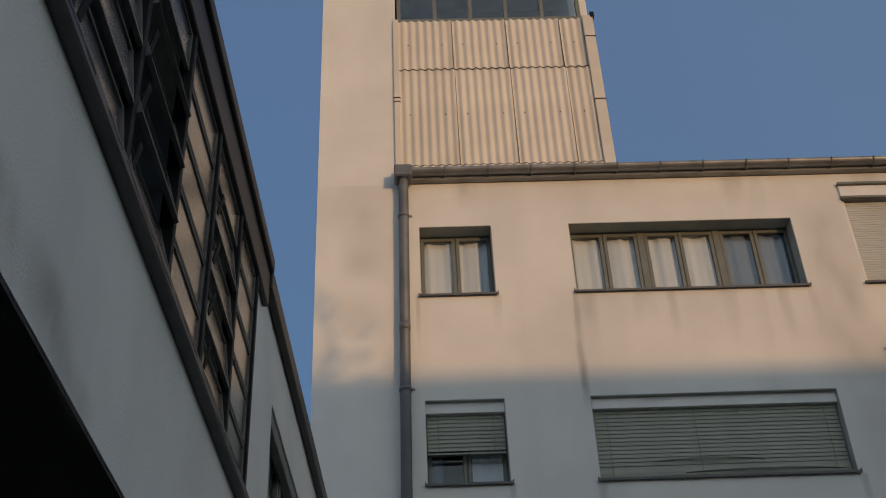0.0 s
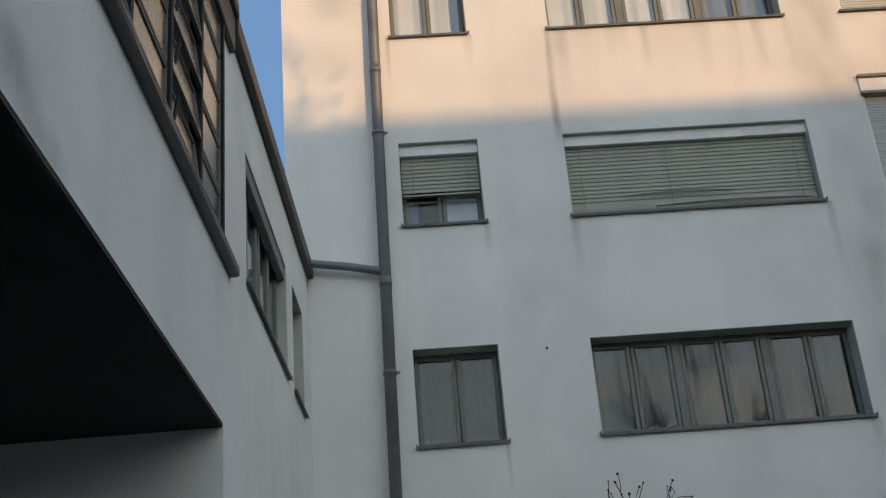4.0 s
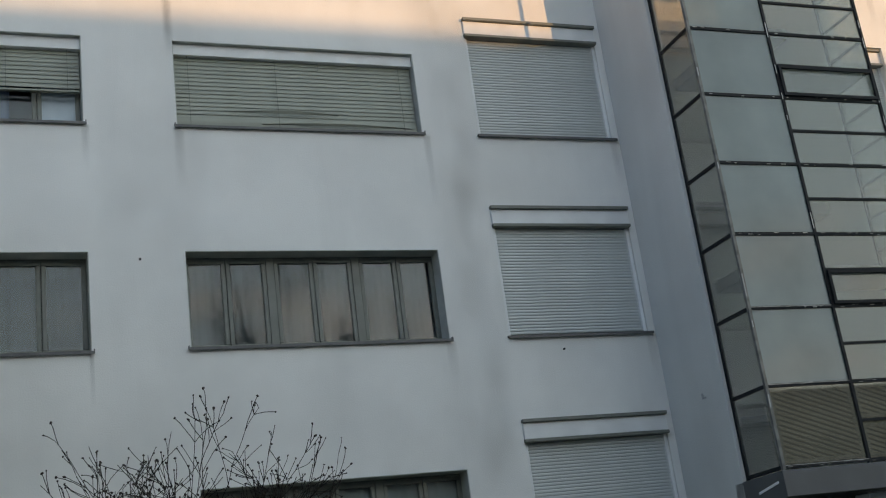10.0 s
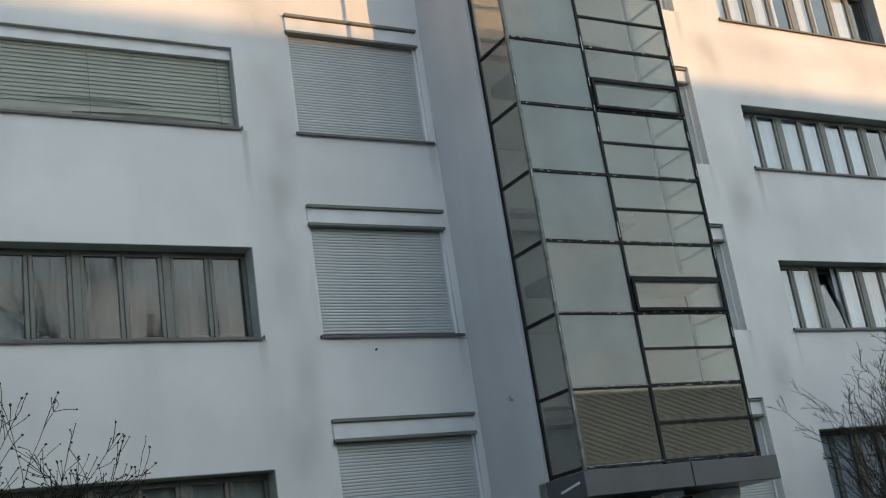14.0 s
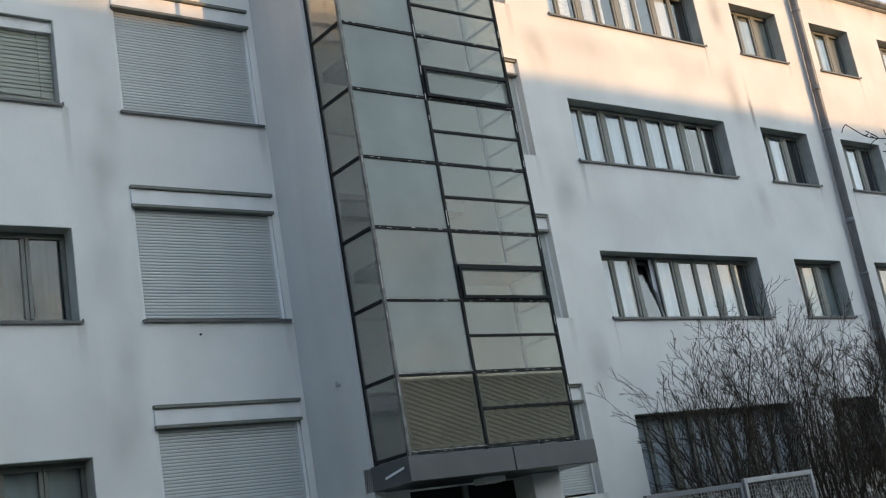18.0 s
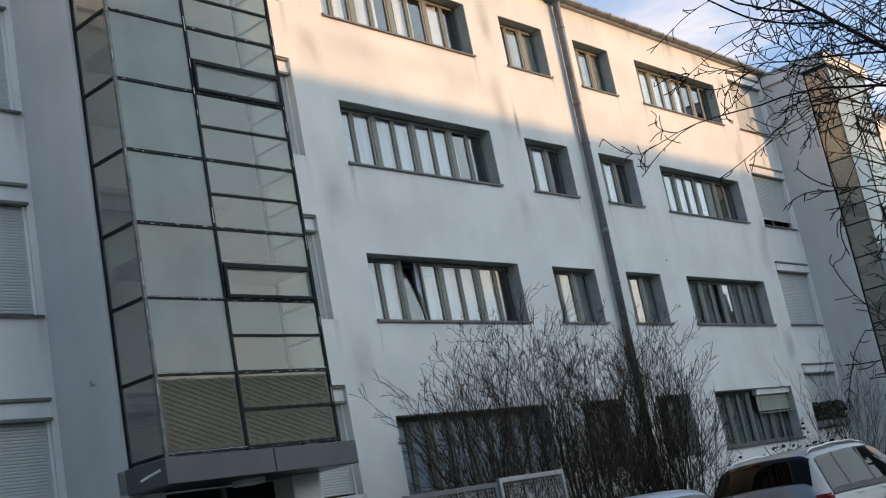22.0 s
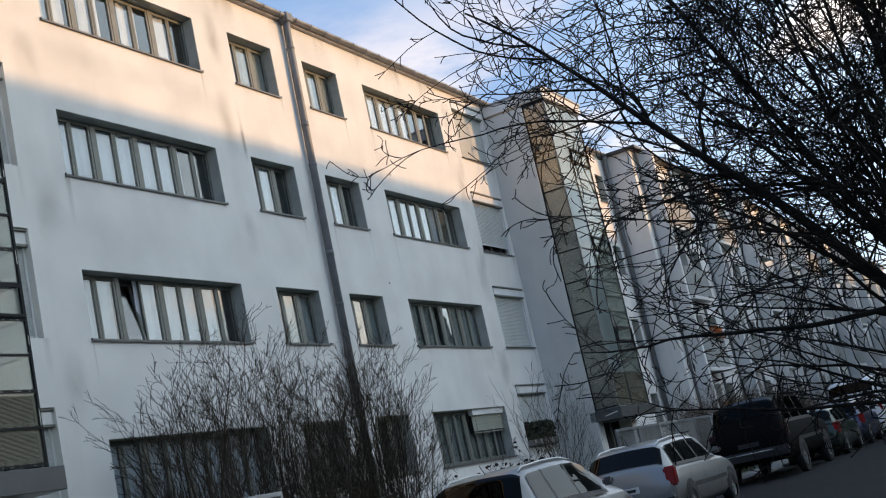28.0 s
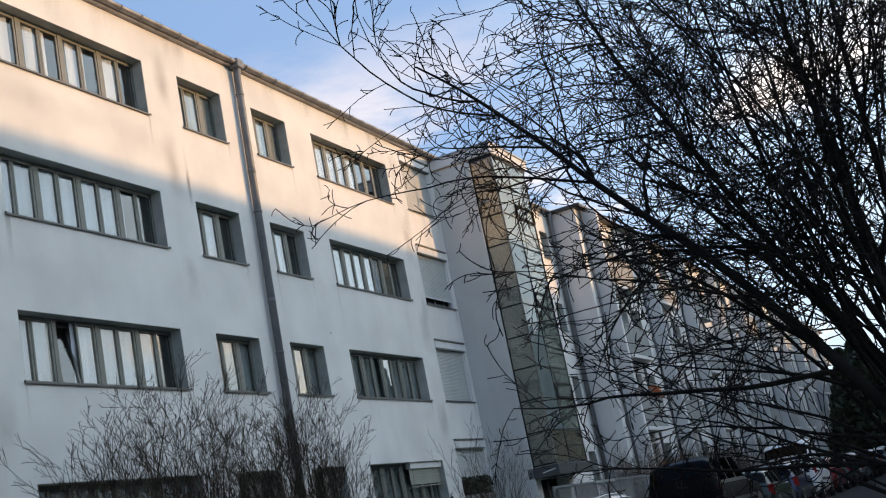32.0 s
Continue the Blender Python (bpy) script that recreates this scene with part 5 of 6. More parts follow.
# stations from tail to nose, as shares of the length: x, bottom, belt, top (metres), half widths at sill, belt, top
ESTATE = [(0.0, 0.36, 0.62, 0.66, 0.66, 0.74, 0.60), (0.012, 0.30, 0.80, 0.95, 0.76, 0.82, 0.70), (0.03, 0.26, 0.90, 1.05, 0.80, 0.86, 0.70), (0.10, 0.22, 0.93, 1.38, 0.82, 0.87, 0.62), (0.15, 0.22, 0.93, 1.43, 0.83, 0.87, 0.60),
          (0.35, 0.21, 0.92, 1.47, 0.84, 0.88, 0.61), (0.52, 0.21, 0.91, 1.46, 0.84, 0.88, 0.60), (0.60, 0.21, 0.91, 1.42, 0.84, 0.88, 0.58), (0.735, 0.21, 0.92, 0.97, 0.84, 0.87, 0.70), (0.85, 0.22, 0.82, 0.88, 0.82, 0.85, 0.68), (0.96, 0.26, 0.66, 0.74, 0.76, 0.78, 0.60), (1.0, 0.34, 0.55, 0.60, 0.62, 0.66, 0.48)]
MINIVAN = [(0.0, 0.40, 0.66, 0.70, 0.68, 0.74, 0.60), (0.015, 0.32, 0.86, 1.0, 0.78, 0.84, 0.70), (0.035, 0.28, 0.94, 1.12, 0.81, 0.86, 0.68), (0.085, 0.24, 0.97, 1.44, 0.83, 0.87, 0.60), (0.14, 0.22, 0.97, 1.51, 0.84, 0.88, 0.59),
           (0.34, 0.21, 0.96, 1.55, 0.85, 0.89, 0.60), (0.50, 0.21, 0.95, 1.54, 0.85, 0.89, 0.59), (0.60, 0.21, 0.95, 1.46, 0.85, 0.89, 0.56), (0.80, 0.21, 0.97, 1.02, 0.84, 0.87, 0.66), (0.90, 0.23, 0.82, 0.90, 0.81, 0.83, 0.62), (0.97, 0.27, 0.66, 0.74, 0.75, 0.77, 0.55), (1.0, 0.36, 0.56, 0.60, 0.6, 0.64, 0.45)]
OFFROAD = [(0.0, 0.55, 0.90, 0.95, 0.80, 0.86, 0.74), (0.01, 0.46, 1.10, 1.2, 0.88, 0.92, 0.80), (0.025, 0.42, 1.16, 1.35, 0.90, 0.95, 0.78), (0.06, 0.40, 1.17, 1.80, 0.91, 0.96, 0.72), (0.10, 0.40, 1.17, 1.88, 0.92, 0.96, 0.71),
           (0.35, 0.40, 1.17, 1.91, 0.92, 0.97, 0.71), (0.55, 0.40, 1.17, 1.90, 0.92, 0.97, 0.70), (0.60, 0.40, 1.17, 1.84, 0.92, 0.97, 0.68), (0.70, 0.40, 1.18, 1.24, 0.92, 0.96, 0.78), (0.90, 0.42, 1.08, 1.16, 0.91, 0.94, 0.76), (0.98, 0.46, 0.98, 1.06, 0.88, 0.90, 0.70), (1.0, 0.52, 0.80, 0.86, 0.80, 0.82, 0.6)]
DELIVERY = [(0.0, 0.42, 0.80, 0.85, 0.74, 0.80, 0.72), (0.01, 0.32, 1.10, 1.3, 0.82, 0.86, 0.78), (0.02, 0.28, 1.20, 1.7, 0.84, 0.88, 0.76), (0.035, 0.26, 1.20, 2.12, 0.85, 0.89, 0.73), (0.07, 0.25, 1.20, 2.22, 0.86, 0.90, 0.72),
            (0.35, 0.25, 1.18, 2.26, 0.86, 0.90, 0.72), (0.58, 0.25, 1.12, 2.22, 0.86, 0.90, 0.70), (0.66, 0.25, 1.10, 2.10, 0.86, 0.90, 0.66), (0.83, 0.25, 1.08, 1.16, 0.85, 0.88, 0.68), (0.93, 0.27, 0.92, 1.0, 0.82, 0.84, 0.62), (0.98, 0.30, 0.72, 0.8, 0.76, 0.78, 0.55), (1.0, 0.38, 0.58, 0.64, 0.62, 0.66, 0.45)]


class Shell:
    """A car's skin: s runs from tail to nose, v round the half section from sill to roof centre, side is -1 or 1."""

    def __init__(self, stations, length):
        self.st, self.length = stations, length

    def section(self, s):
        st = self.st
        for a, b in zip(st, st[1:]):
            if s <= b[0]:
                k = (s - a[0]) / (b[0] - a[0])
                q = [a[i] + (b[i] - a[i]) * k for i in range(7)]
                break
        x, zb, zw, zt, ws, wb, wt = q
        x *= self.length
        mid = zb + (zw - zb) * 0.45
        return [(x, ws * 0.90, zb), (x, ws, zb + 0.10), (x, wb, mid), (x, wb * 0.995, zw - 0.04), (x, wb * 0.955, zw), (x, wt + (wb * 0.955 - wt) * 0.12, zt - 0.07 * min(1, (zt - zw) / 0.2)), (x, wt * 0.88, zt - 0.012), (x, wt * 0.45, zt + 0.008), (x, 0.0, zt + 0.014)]

    def at(self, s, v, side):
        r = self.section(s)
        i = min(int(v), len(r) - 2)
        k = v - i
        p = [r[i][j] + (r[i + 1][j] - r[i][j]) * k for j in range(3)]
        return Vector((p[0], p[1] * side, p[2]))

    def patch(self, s0, s1, v0, v1, side, n=6, m=3, out=0.004, s0b=None, s1b=None):
        """A panel lying on the skin; s0b and s1b shift its upper edge."""
        bm = bmesh.new()
        grid_ = []
        for i in range(n + 1):
            row = []
            for j in range(m + 1):
                kj = j / m
                a = s0 + ((s0b if s0b is not None else s0) - s0) * kj
                b = s1 + ((s1b if s1b is not None else s1) - s1) * kj
                s = a + (b - a) * i / n
                v = v0 + (v1 - v0) * kj
                p = self.at(s, v, side)
                e = 0.004
                ds = self.at(min(1, s + e), v, side) - self.at(max(0, s - e), v, side)
                dv = self.at(s, min(8, v + 0.02), side) - self.at(s, max(0, v - 0.02), side)
                nn = ds.cross(dv) * (side)
                nn = nn.normalized() if nn.length > 1e-9 else Vector((0, side, 0))
                if nn.y * side < -0.05 or (abs(nn.y) < 0.05 and nn.z < 0 and v > 4):
                    nn = -nn
                row.append(bm.verts.new(p + nn * out))
            grid_.append(row)
        for i in range(n):
            for j in range(m):
                bm.faces.new((grid_[i][j], grid_[i + 1][j], grid_[i + 1][j + 1], grid_[i][j + 1]))
        bmesh.ops.recalc_face_normals(bm, faces=bm.faces[:])
        return bm


def wheel_parts(parent, x, y, r, side):
    w = link("wheel", None, parent)
    w.matrix_basis = Matrix.Translation((x, y, r))
    key = ("wheel", r, side)
    if key not in shared:
        bm = bmesh.new()
        prof = [(r * 0.62, -0.10), (r * 0.93, -0.10), (r, -0.075), (r, 0.075), (r * 0.93, 0.10), (r * 0.62, 0.10)]
        n = 24
        rings = [[bm.verts.new((q[0] * math.cos(2 * math.pi * k / n), q[1], q[0] * math.sin(2 * math.pi * k / n))) for q in prof] for k in range(n)]
        for k in range(n):
            for j in range(len(prof) - 1):
                bm.faces.new((rings[k][j], rings[(k + 1) % n][j], rings[(k + 1) % n][j + 1], rings[k][j + 1]))
        tyre = mesh_of("tyre", bm, TYRE, True)
        bm = bmesh.new()
        rr = r * 0.64
        yy = 0.075 * side
        hub = bm.verts.new((0, yy + 0.01 * side, 0))
        outer = [bm.verts.new((rr * math.cos(2 * math.pi * k / 40), yy, rr * math.sin(2 * math.pi * k / 40))) for k in range(40)]
        inner = [bm.verts.new((rr * 0.84 * math.cos(2 * math.pi * k / 40), yy - 0.01 * side, rr * 0.84 * math.sin(2 * math.pi * k / 40))) for k in range(40)]
        core = [bm.verts.new((rr * 0.26 * math.cos(2 * math.pi * k / 40), yy + 0.012 * side, rr * 0.26 * math.sin(2 * math.pi * k / 40))) for k in range(40)]
        back = [bm.verts.new((rr * 0.84 * math.cos(2 * math.pi * k / 40), -yy, rr * 0.84 * math.sin(2 * math.pi * k / 40))) for k in range(40)]
        for k in range(40):
            q = (k + 1) % 40
            bm.faces.new((outer[k], outer[q], inner[q], inner[k]))
            bm.faces.new((inner[k], inner[q], back[q], back[k]))
            bm.faces.new((core[k], core[q], hub))
            if k % 8 < 4:
                bm.faces.new((inner[k], inner[q], core[q], core[k]))
        shared[key] = (tyre, mesh_of("rim", bm, RIM))
    link("tyre", shared[key][0], w)
    link("rim", shared[key][1], w, "alloy rim")
    return w


def car(at, stations, length, colour, label, wheel_r=0.31, side_windows=((0.10, 0.225), (0.24, 0.41), (0.425, 0.60)), rails=False, chrome=False, rear_window=(0.034, 0.094), dark_roof=False, windscreen=(0.615, 0.72), axles=(0.2, 0.8)):
    c = thing("car", at, label, "car", "parked cars")
    sh = Shell(stations, length)
    bm = bmesh.new()
    ss = sorted({0.0, 1.0, *[q[0] for q in stations], *[i / 40 for i in range(41)]})
    rings = []
    for s in ss:
        r = sh.section(s)
        ring = [bm.verts.new((p[0], -p[1], p[2])) for p in r] + [bm.verts.new(p) for p in reversed(r[:-1])]
        rings.append(ring)
    for a, b in zip(rings, rings[1:]):
        for k in range(len(a)):
            bm.faces.new((a[k], a[(k + 1) % len(a)], b[(k + 1) % len(a)], b[k]))
    bm.faces.new(rings[0])
    bm.faces.new(rings[-1][::-1])
    bmesh.ops.recalc_face_normals(bm, faces=bm.faces[:])
    part("body", bm, colour, c, smooth=True)
    for side in (-1, 1):
        for i, (a, b) in enumerate(side_windows):
            last = i == len(side_windows) - 1
            p = part("side_window", sh.patch(a, b + (0.06 if last else 0), 4.18, 4.95, side, n=16, m=4, out=0.012, s0b=a + (0.02 if i == 0 else 0), s1b=b), CAR_GLASS, c, smooth=True)
        for a, b in zip(side_windows, side_windows[1:]):
            part("pillar_trim", sh.patch(a[1], b[0], 4.15, 4.96, side, n=1, m=4, out=0.014), TRIM, c)
        part("window_trim", sh.patch(side_windows[0][0], side_windows[-1][1] + 0.06, 4.05, 4.17, side, n=20, m=1, out=0.014), TRIM, c)
        part("rub_strip", sh.patch(0.26, 0.74, 2.0, 2.22, side, n=12, m=1, out=0.008), TRIM, c)
        for a in (0.235, 0.418, 0.63):
            part("door_gap", sh.patch(a, a + 0.0025, 1.3, 4.0, side, n=1, m=6, out=0.002), TRIM, c)
        for a in (0.255, 0.435):
            part("door_handle", sh.patch(a, a + 0.035, 3.30, 3.62, side, n=3, m=2, out=0.02), colour, c)
        for a in axles:
            x = a * length
            arch = bmesh.new()
            hw = sh.section(a)[2][1]
            n = 14
            prev = None
            for k in range(n + 1):
                an = math.pi * k / n
                o = [arch.verts.new((x + q * math.cos(an), side * (hw + yy), wheel_r + q * math.sin(an))) for q, yy in ((wheel_r + 0.075, 0.004), (wheel_r + 0.02, 0.006))]
                if prev:
                    arch.faces.new((prev[0], o[0], o[1], prev[1]))
                prev = o
            disc = [arch.verts.new((x + (wheel_r + 0.02) * math.cos(math.pi * k / n), side * (hw + 0.005), wheel_r + (wheel_r + 0.02) * math.sin(math.pi * k / n))) for k in range(n + 1)]
            arch.faces.new(disc)
            part("wheel_arch", arch, TRIM, c)
            wheel_parts(c, x, side * (hw - 0.075), wheel_r, side)
        zl, wl_ = stations[2][2], stations[2][5]
        lamp_ = bevelled(boxes((-0.0, 0.24, -0.13, 0.065, -0.20, 0.13)), 0.03, 2)
        part("tail_lamp", lamp_, RED_LAMP if not chrome else DARK_LAMP, c, "red tail lamp").matrix_basis = pose(0.012 * length - 0.01, side * (wl_ - 0.075), zl - 0.05, 0, 0, -6 * side)
        part("headlamp", sh.patch(0.93, 0.985, 2.6, 3.9, side, n=4, m=3, out=0.01), CHROME, c, "clear headlamp")
        m = part("door_mirror", bevelled(boxes((0, 0.10, 0, 0.17, 0, 0.12)), 0.03, 2), colour if not dark_roof else TRIM, c)
        q = sh.at(0.645, 4.3, side)
        m.matrix_basis = Matrix.Translation((q.x, q.y + (0.02 if side > 0 else -0.19), q.z))
        if rails:
            pts = [sh.at(s, 5.75, side) + Vector((0, 0, h)) for s, h in ((0.12, 0.0), (0.15, 0.03), (0.3, 0.036), (0.45, 0.032), (0.55, 0.016), (0.575, 0.0))]
            part("roof_rail", pipe_bm(pts, 0.016, 8), RIM, c, "silver roof rail", smooth=True)
    for side in (-1, 1):
        part("rear_window" if side < 0 else "rear_window", sh.patch(rear_window[0], rear_window[1], 5.02, 8.0, side, n=8, m=8, out=0.012), REAR_GLASS, c, smooth=True)
        part("windscreen", sh.patch(windscreen[0], windscreen[1], 5.2, 8.0, side, n=8, m=8, out=0.012), CAR_GLASS, c, smooth=True)
    bw = stations[2][5]
    z = stations[0][1]
    part("rear_bumper", bevelled(boxes((-0.05, 0.10, -bw * 0.97, bw * 0.97, z - 0.03, z + 0.2)), 0.03, 2), TRIM if chrome else colour, c)
    if chrome:
        part("chrome_strip", boxes((-0.062, -0.05, -bw * 0.6, bw * 0.9, z + 0.13, z + 0.15), bevel=0.003), CHROME, c, "thin chrome strip")
    part("bumper_strip", bevelled(boxes((-0.058, 0.12, -bw * 0.985, bw * 0.985, z + 0.07, z + 0.125)), 0.01, 1), TRIM, c, "black bumper strip")
    part("number_plate", boxes((-0.022, -0.006, -0.26, 0.26, z + 0.28, z + 0.39)), PLATE if not chrome else TRIM, c, "white number plate" if not chrome else "unlit dark number plate")
    part("plate_bar", boxes((-0.026, -0.0225, -0.2, 0.2, z + 0.31, z + 0.36)), TRIM, c)
    part("aerial", pipe_bm([(0.16 * length, 0.0, stations[4][3]), (0.13 * length, 0.0, stations[4][3] + 0.14)], 0.006, 6), TRIM, c)
    return c


ROAD_Z = -0.02
SILVER, PALE, BLACK = paint("silver_paint", (0.19, 0.19, 0.19)), paint("pale_silver_paint", (0.26, 0.26, 0.255)), paint("black_paint", (0.004, 0.004, 0.0045), 0.0)
black_skin = BLACK.node_tree.nodes["Principled BSDF"].inputs
black_skin["Roughness"].default_value, black_skin["Coat Weight"].default_value, black_skin["Specular IOR Level"].default_value = 0.7, 0.0, 0.06
NIGHTBLUE = paint("dark_blue_paint", (0.04, 0.05, 0.09))
BLUEGREY, WHITE, DARKGREEN, RED = paint("blue_grey_paint", (0.22, 0.27, 0.33)), paint("white_paint", (0.7, 0.7, 0.7), 0.0), paint("dark_green_paint", (0.02, 0.035, 0.025)), paint("dark_red_paint", (0.16, 0.015, 0.02))
low_car = car((9.2, 7.2, ROAD_Z), [tuple(v * 0.875 if 0 < j < 4 else v for j, v in enumerate(q)) for q in ESTATE], 4.2, BLUEGREY, "blue-grey hatchback parked at the kerb")
car((14.05, 7.2, ROAD_Z), [tuple(v * (0.86 if j == 2 else 0.955) if 0 < j < 4 else v for j, v in enumerate(q)) for q in MINIVAN], 4.3, SILVER, "silver compact estate with roof rails parked at the kerb", rails=True)
car((19.9, 7.2, ROAD_Z), ESTATE, 4.6, PALE, "pale silver estate car with red tail lamps at the kerb", rails=True)
car((29.4, 7.3, ROAD_Z), [tuple(v * 1.05 if 0 < j < 4 else v for j, v in enumerate(q)) for q in OFFROAD], 5.7, BLACK, "large black off-road car with a chrome bumper strip", wheel_r=0.40, chrome=True, dark_roof=True, axles=(0.25, 0.83))
car((36.2, 7.2, ROAD_Z), ESTATE, 4.2, DARKGREEN, "dark green estate car parked at the kerb")
car((40.9, 7.2, ROAD_Z), MINIVAN, 3.9, NIGHTBLUE, "dark blue hatchback parked at the kerb")
car((45.4, 7.2, ROAD_Z), DELIVERY, 4.4, WHITE, "white delivery van parked at the kerb", side_windows=((0.44, 0.66),), rear_window=(0.021, 0.034), windscreen=(0.68, 0.82))
for i, (sta, ln, col, lab) in enumerate(((ESTATE, 4.4, RED, "dark red estate car far down the street"), (MINIVAN, 4.1, DARKGREEN, "dark green car far down the street"), (ESTATE, 4.5, PALE, "pale silver car far down the street"), (MINIVAN, 4.2, BLACK, "black car far down the street"),
                                        (ESTATE, 4.4, BLUEGREY, "blue-grey car far down the street"), (ESTATE, 4.4, PALE, "pale silver car far down the street"), (MINIVAN, 4.2, SILVER, "silver car far down the street"))):
    car((50.8 + 5.2 * i, 7.2, ROAD_Z), sta, ln, col, lab)


# ---- fences before the front garden ----
FENCE_BOARD = material("weathered_fence_board", (0.15, 0.15, 0.145), 0.9, vary=0.2, scale=3, bump=0.2)
HEDGE_BROWN = material("brown_hedge_twigs", (0.085, 0.058, 0.038), 0.9, vary=0.25, scale=5, bump=0.1)
def mesh_panel(x, y, w, h, z0, frame_mat, label, mesh=True):
    f = thing("fence_panel", (x, y, 0), label, "fence", "fence panels")
    for px in (0.0, w - 0.05):
        part("post", boxes((px, px + 0.05, -0.025, 0.025, 0.0, h), bevel=0.004), frame_mat, f)
    part("top_rail", boxes((0.05, w - 0.05, -0.025, 0.025, h - 0.06, h), bevel=0.004), frame_mat, f)
    part("bottom_rail", boxes((0.05, w - 0.05, -0.025, 0.025, z0, z0 + 0.05), bevel=0.004), frame_mat, f)
    if mesh:
        nx, nz = int((w - 0.1) / 0.055), int((h - z0 - 0.11) / 0.055)
        vb = boxes((-0.0025, 0.0025, -0.003, 0.003, z0 + 0.05, h - 0.06))
        hb = boxes((0.05, w - 0.05, 0.003, 0.008, -0.0025, 0.0025))
        vm, hm = mesh_of("wire", vb, STEEL_LIGHT), mesh_of("wire", hb, STEEL_LIGHT)
        for i in range(nx):
            link("wire", vm, f, at=(0.05 + (i + 0.5) * (w - 0.1) / nx, 0, 0))
        for i in range(nz):
            link("wire", hm, f, at=(0, 0, z0 + 0.05 + (i + 0.5) * (h - z0 - 0.11) / nz))
    else:
        part("board", boxes((0.05, w - 0.05, -0.012, 0.012, z0 + 0.05, h - 0.06)), FENCE_BOARD, f, "grey fence board")
    return f


mesh_panel(11.93, 9.5, 1.38, 1.80, 0.45, STEEL_LIGHT, "pale metal gate panel with wire mesh")
mesh_panel(10.2, 9.52, 1.70, 1.76, 0.45, PIPE, "dark grey metal gate panel with wire mesh")
for i in range(6):
    mesh_panel(26.6 + 1.62 * i, 9.5, 1.6, 1.92, 0.25, STEEL_LIGHT if i % 3 == 2 else PIPE, "grey fence panel before the front garden", mesh=i % 2 == 0)
for i in range(12):
    mesh_panel(36.4 + 2.0 * i, 9.5, 1.98, 1.6, 0.25, PIPE, "grey fence panel before the farther house", mesh=False)


for i in range(9):
    shrub((36.2 + 2.1 * i, 10.5, 0.05), 34, 2.6, 1.9, 40 + i, "brown bare hedge bush behind the fence", density=1.0, material_=HEDGE_BROWN, fork=0.8, wiggle=0.2)


# ---- flower boxes ----
ORANGE = material("orange_flowers", (0.55, 0.13, 0.03), 0.8, vary=0.2, scale=20)
CLAY = material("clay_box", (0.28, 0.12, 0.07), 0.8, vary=0.15, scale=6)


def flower_box(at, w, material_, label, blooms=60, tall=0.25, seed=1, trough=None):
    r4 = random.Random(seed)
    f = thing("flower_box", at, label, "flower box", "flower boxes")
    part("trough", boxes((0, w, -0.1, 0.1, 0, 0.16), bevel=0.01), trough or CLAY, f)
    bm = bmesh.new()
    for i in range(blooms):
        p = Vector((r4.uniform(0.02, w - 0.02), r4.uniform(-0.12, 0.1), 0.15 + tall * r4.random()))
        a = Matrix.LocRotScale(p, Euler((r4.uniform(0, 6), r4.uniform(0, 6), r4.uniform(0, 6))), (1, 1, 1))
        q = [bm.verts.new(a @ Vector(v)) for v in ((-0.025, 0, -0.05), (0.025, 0, -0.05), (0.03, 0.01, 0.05), (-0.03, 0.01, 0.05))]
        bm.faces.new(q)
        st2 = [bm.verts.new(v) for v in (p, (p.x + 0.006, p.y, 0.14), (p.x - 0.006, p.y, 0.14))]
        bm.faces.new(st2)
    fl = part("foliage", bm, material_, f)
    fl["kind"] = "stuff"
    return f


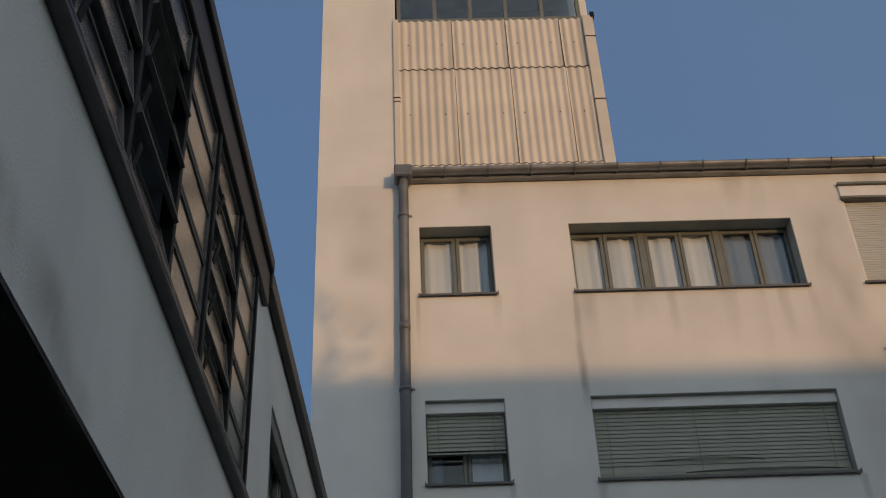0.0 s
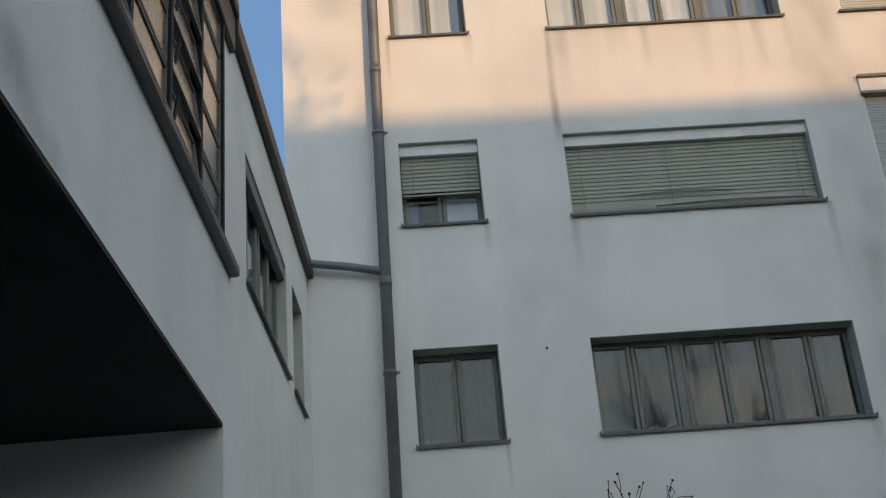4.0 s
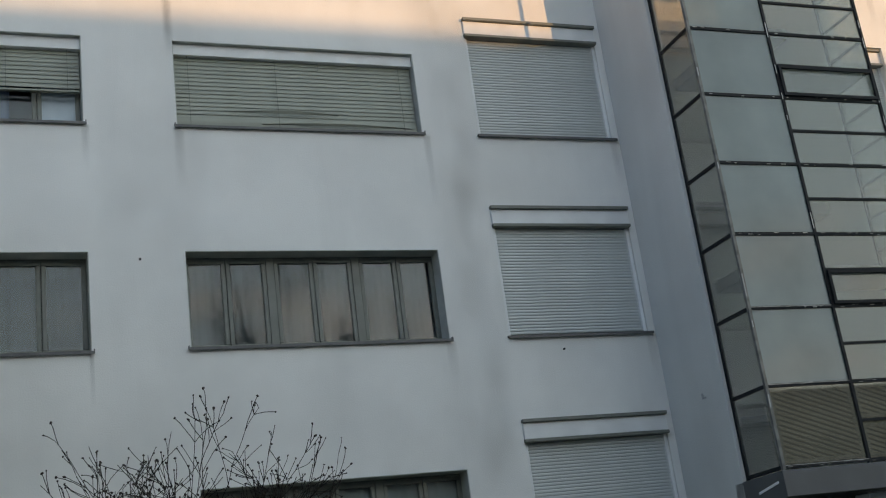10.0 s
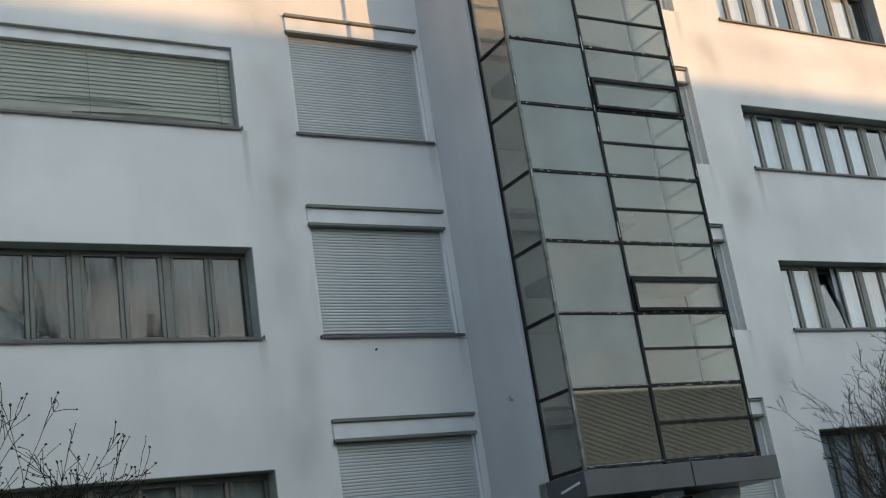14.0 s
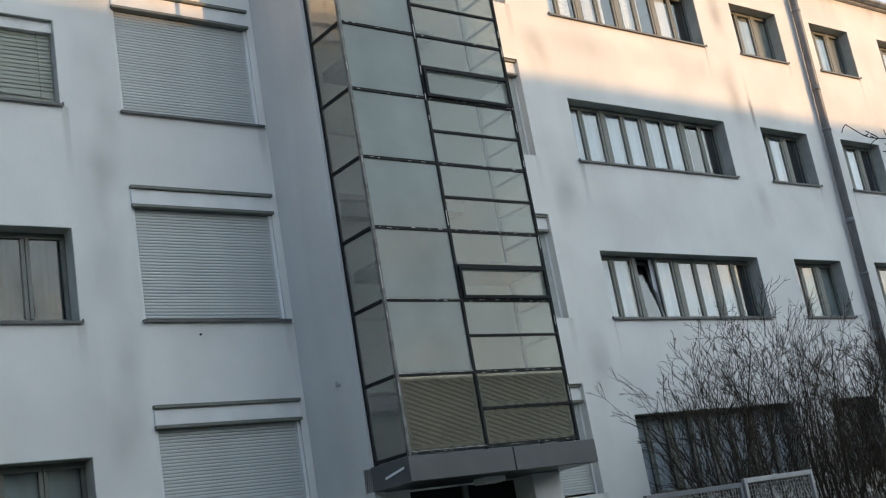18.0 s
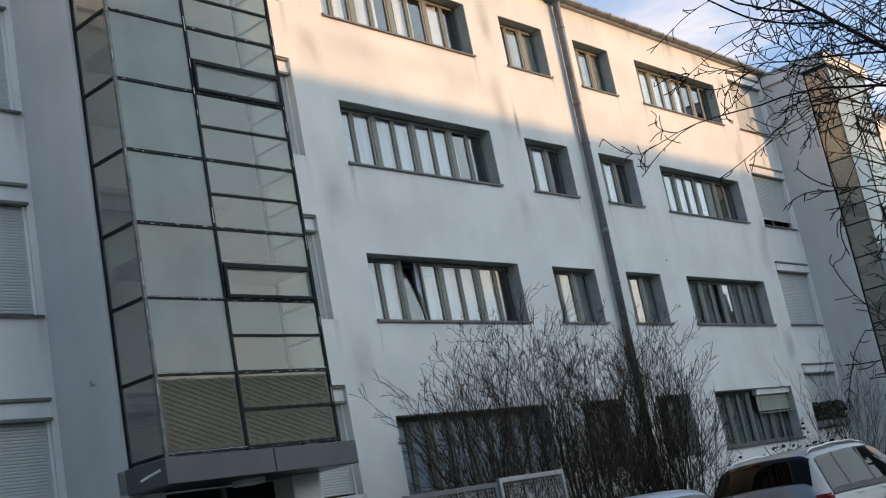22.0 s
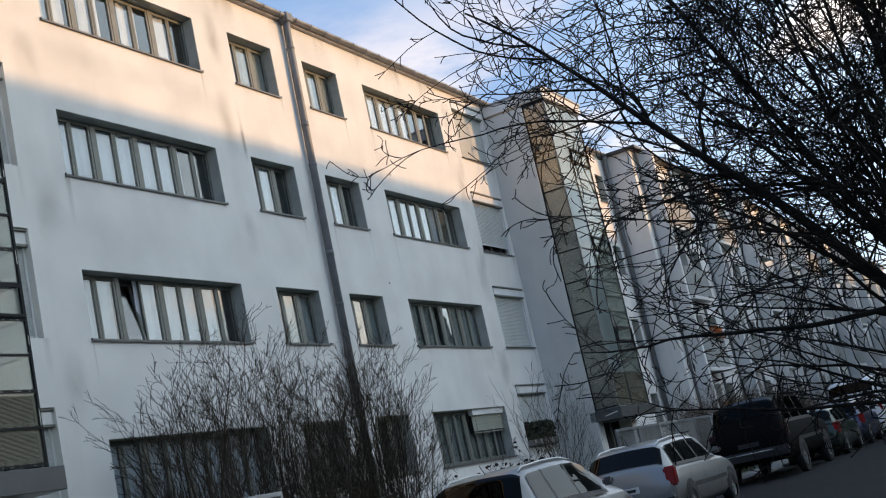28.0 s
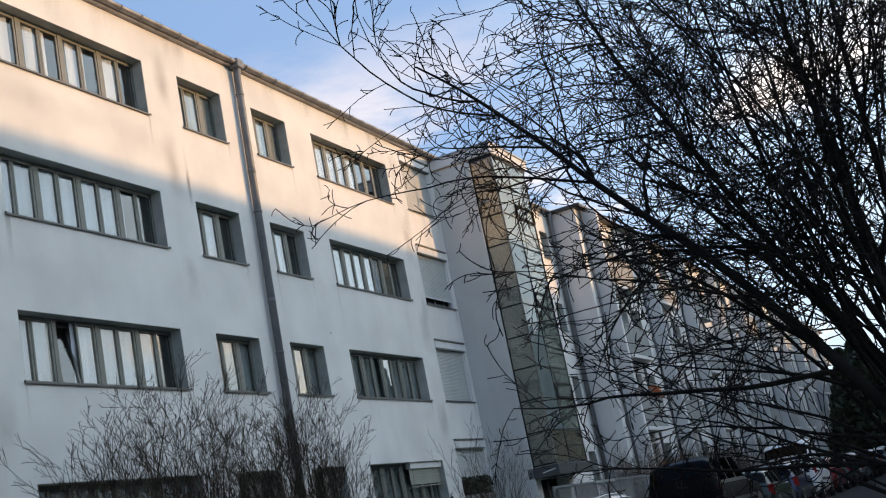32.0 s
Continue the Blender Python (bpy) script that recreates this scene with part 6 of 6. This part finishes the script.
flower_box((30.5, 13.36, 2.1), 1.85, HEDGE, "concrete window box with dark evergreen sprigs", 300, 0.5, 2, CEMENT)
flower_box((46.1, 11.66, 4.96), 1.5, ORANGE, "balcony box with orange flowers", 90, 0.3, 3)
flower_box((52.2, 11.66, 2.01), 1.6, ORANGE, "balcony box with orange flowers", 90, 0.3, 4)
flower_box((45.2, 11.66, 2.01), 1.6, ORANGE, "balcony box with orange flowers", 90, 0.3, 5)


# ---- dark evergreens at the end of the street ----
def evergreen(at, height, spread, seed, leaves=3000, size=1.0):
    r5 = random.Random(seed)
    t = thing("evergreen_tree", at, "dark dense evergreen tree at the street's end", "tree", "evergreens")
    link("trunk", tubes("trunk", [[(Vector((0, 0, 0)), 0.25), (Vector((0, 0, height * 0.9)), 0.05)]], BARK, 8), t)
    verts, faces = [], []
    for i in range(leaves):
        z = height * (0.06 + 0.94 * r5.random() ** 1.1)
        rr = spread * (1 - (z / height) ** 1.6) * math.sqrt(r5.random()) * r5.uniform(0.8, 1.12)
        a = r5.uniform(0, 2 * math.pi)
        c = Vector((rr * math.cos(a), rr * math.sin(a), z))
        m = Euler((r5.uniform(0, 6), r5.uniform(0, 6), r5.uniform(0, 6))).to_matrix()
        b0 = len(verts)
        s = r5.uniform(0.12, 0.34) * size
        verts += [tuple(c + m @ Vector(v) * s) for v in ((-1, -0.4, 0), (1, -0.3, 0.1), (0.9, 0.5, -0.1), (-0.8, 0.4, 0.15))]
        faces.append((b0, b0 + 1, b0 + 2, b0 + 3))
    me = bpy.data.meshes.new("crown")
    me.from_pydata(verts, [], faces)
    me.materials.append(HEDGE)
    link("crown", me, t, "dark evergreen foliage")


for i, (x, y, h, s) in enumerate(((100, 9.8, 9.5, 2.6), (106, 8.6, 10, 3.2), (108, 6.0, 11, 3.6), (108, 3.0, 12, 3.8), (112, -0.5, 13, 4.2), (116, -5, 13, 4.5), (124, 11.0, 12, 4.5))):
    evergreen((x, y, -0.12), h, s, 70 + i, 8000, 1.5)
for i, (x, y, h, s) in enumerate(((60, -4.5, 15, 4.6), (68, -3.0, 17, 5.0), (77, -2.0, 16, 5.2), (87, -0.5, 16, 5.2), (98, 1.0, 15, 5.5))):
    evergreen((x, y, -0.12), h, s, 90 + i, 9000, 1.5)
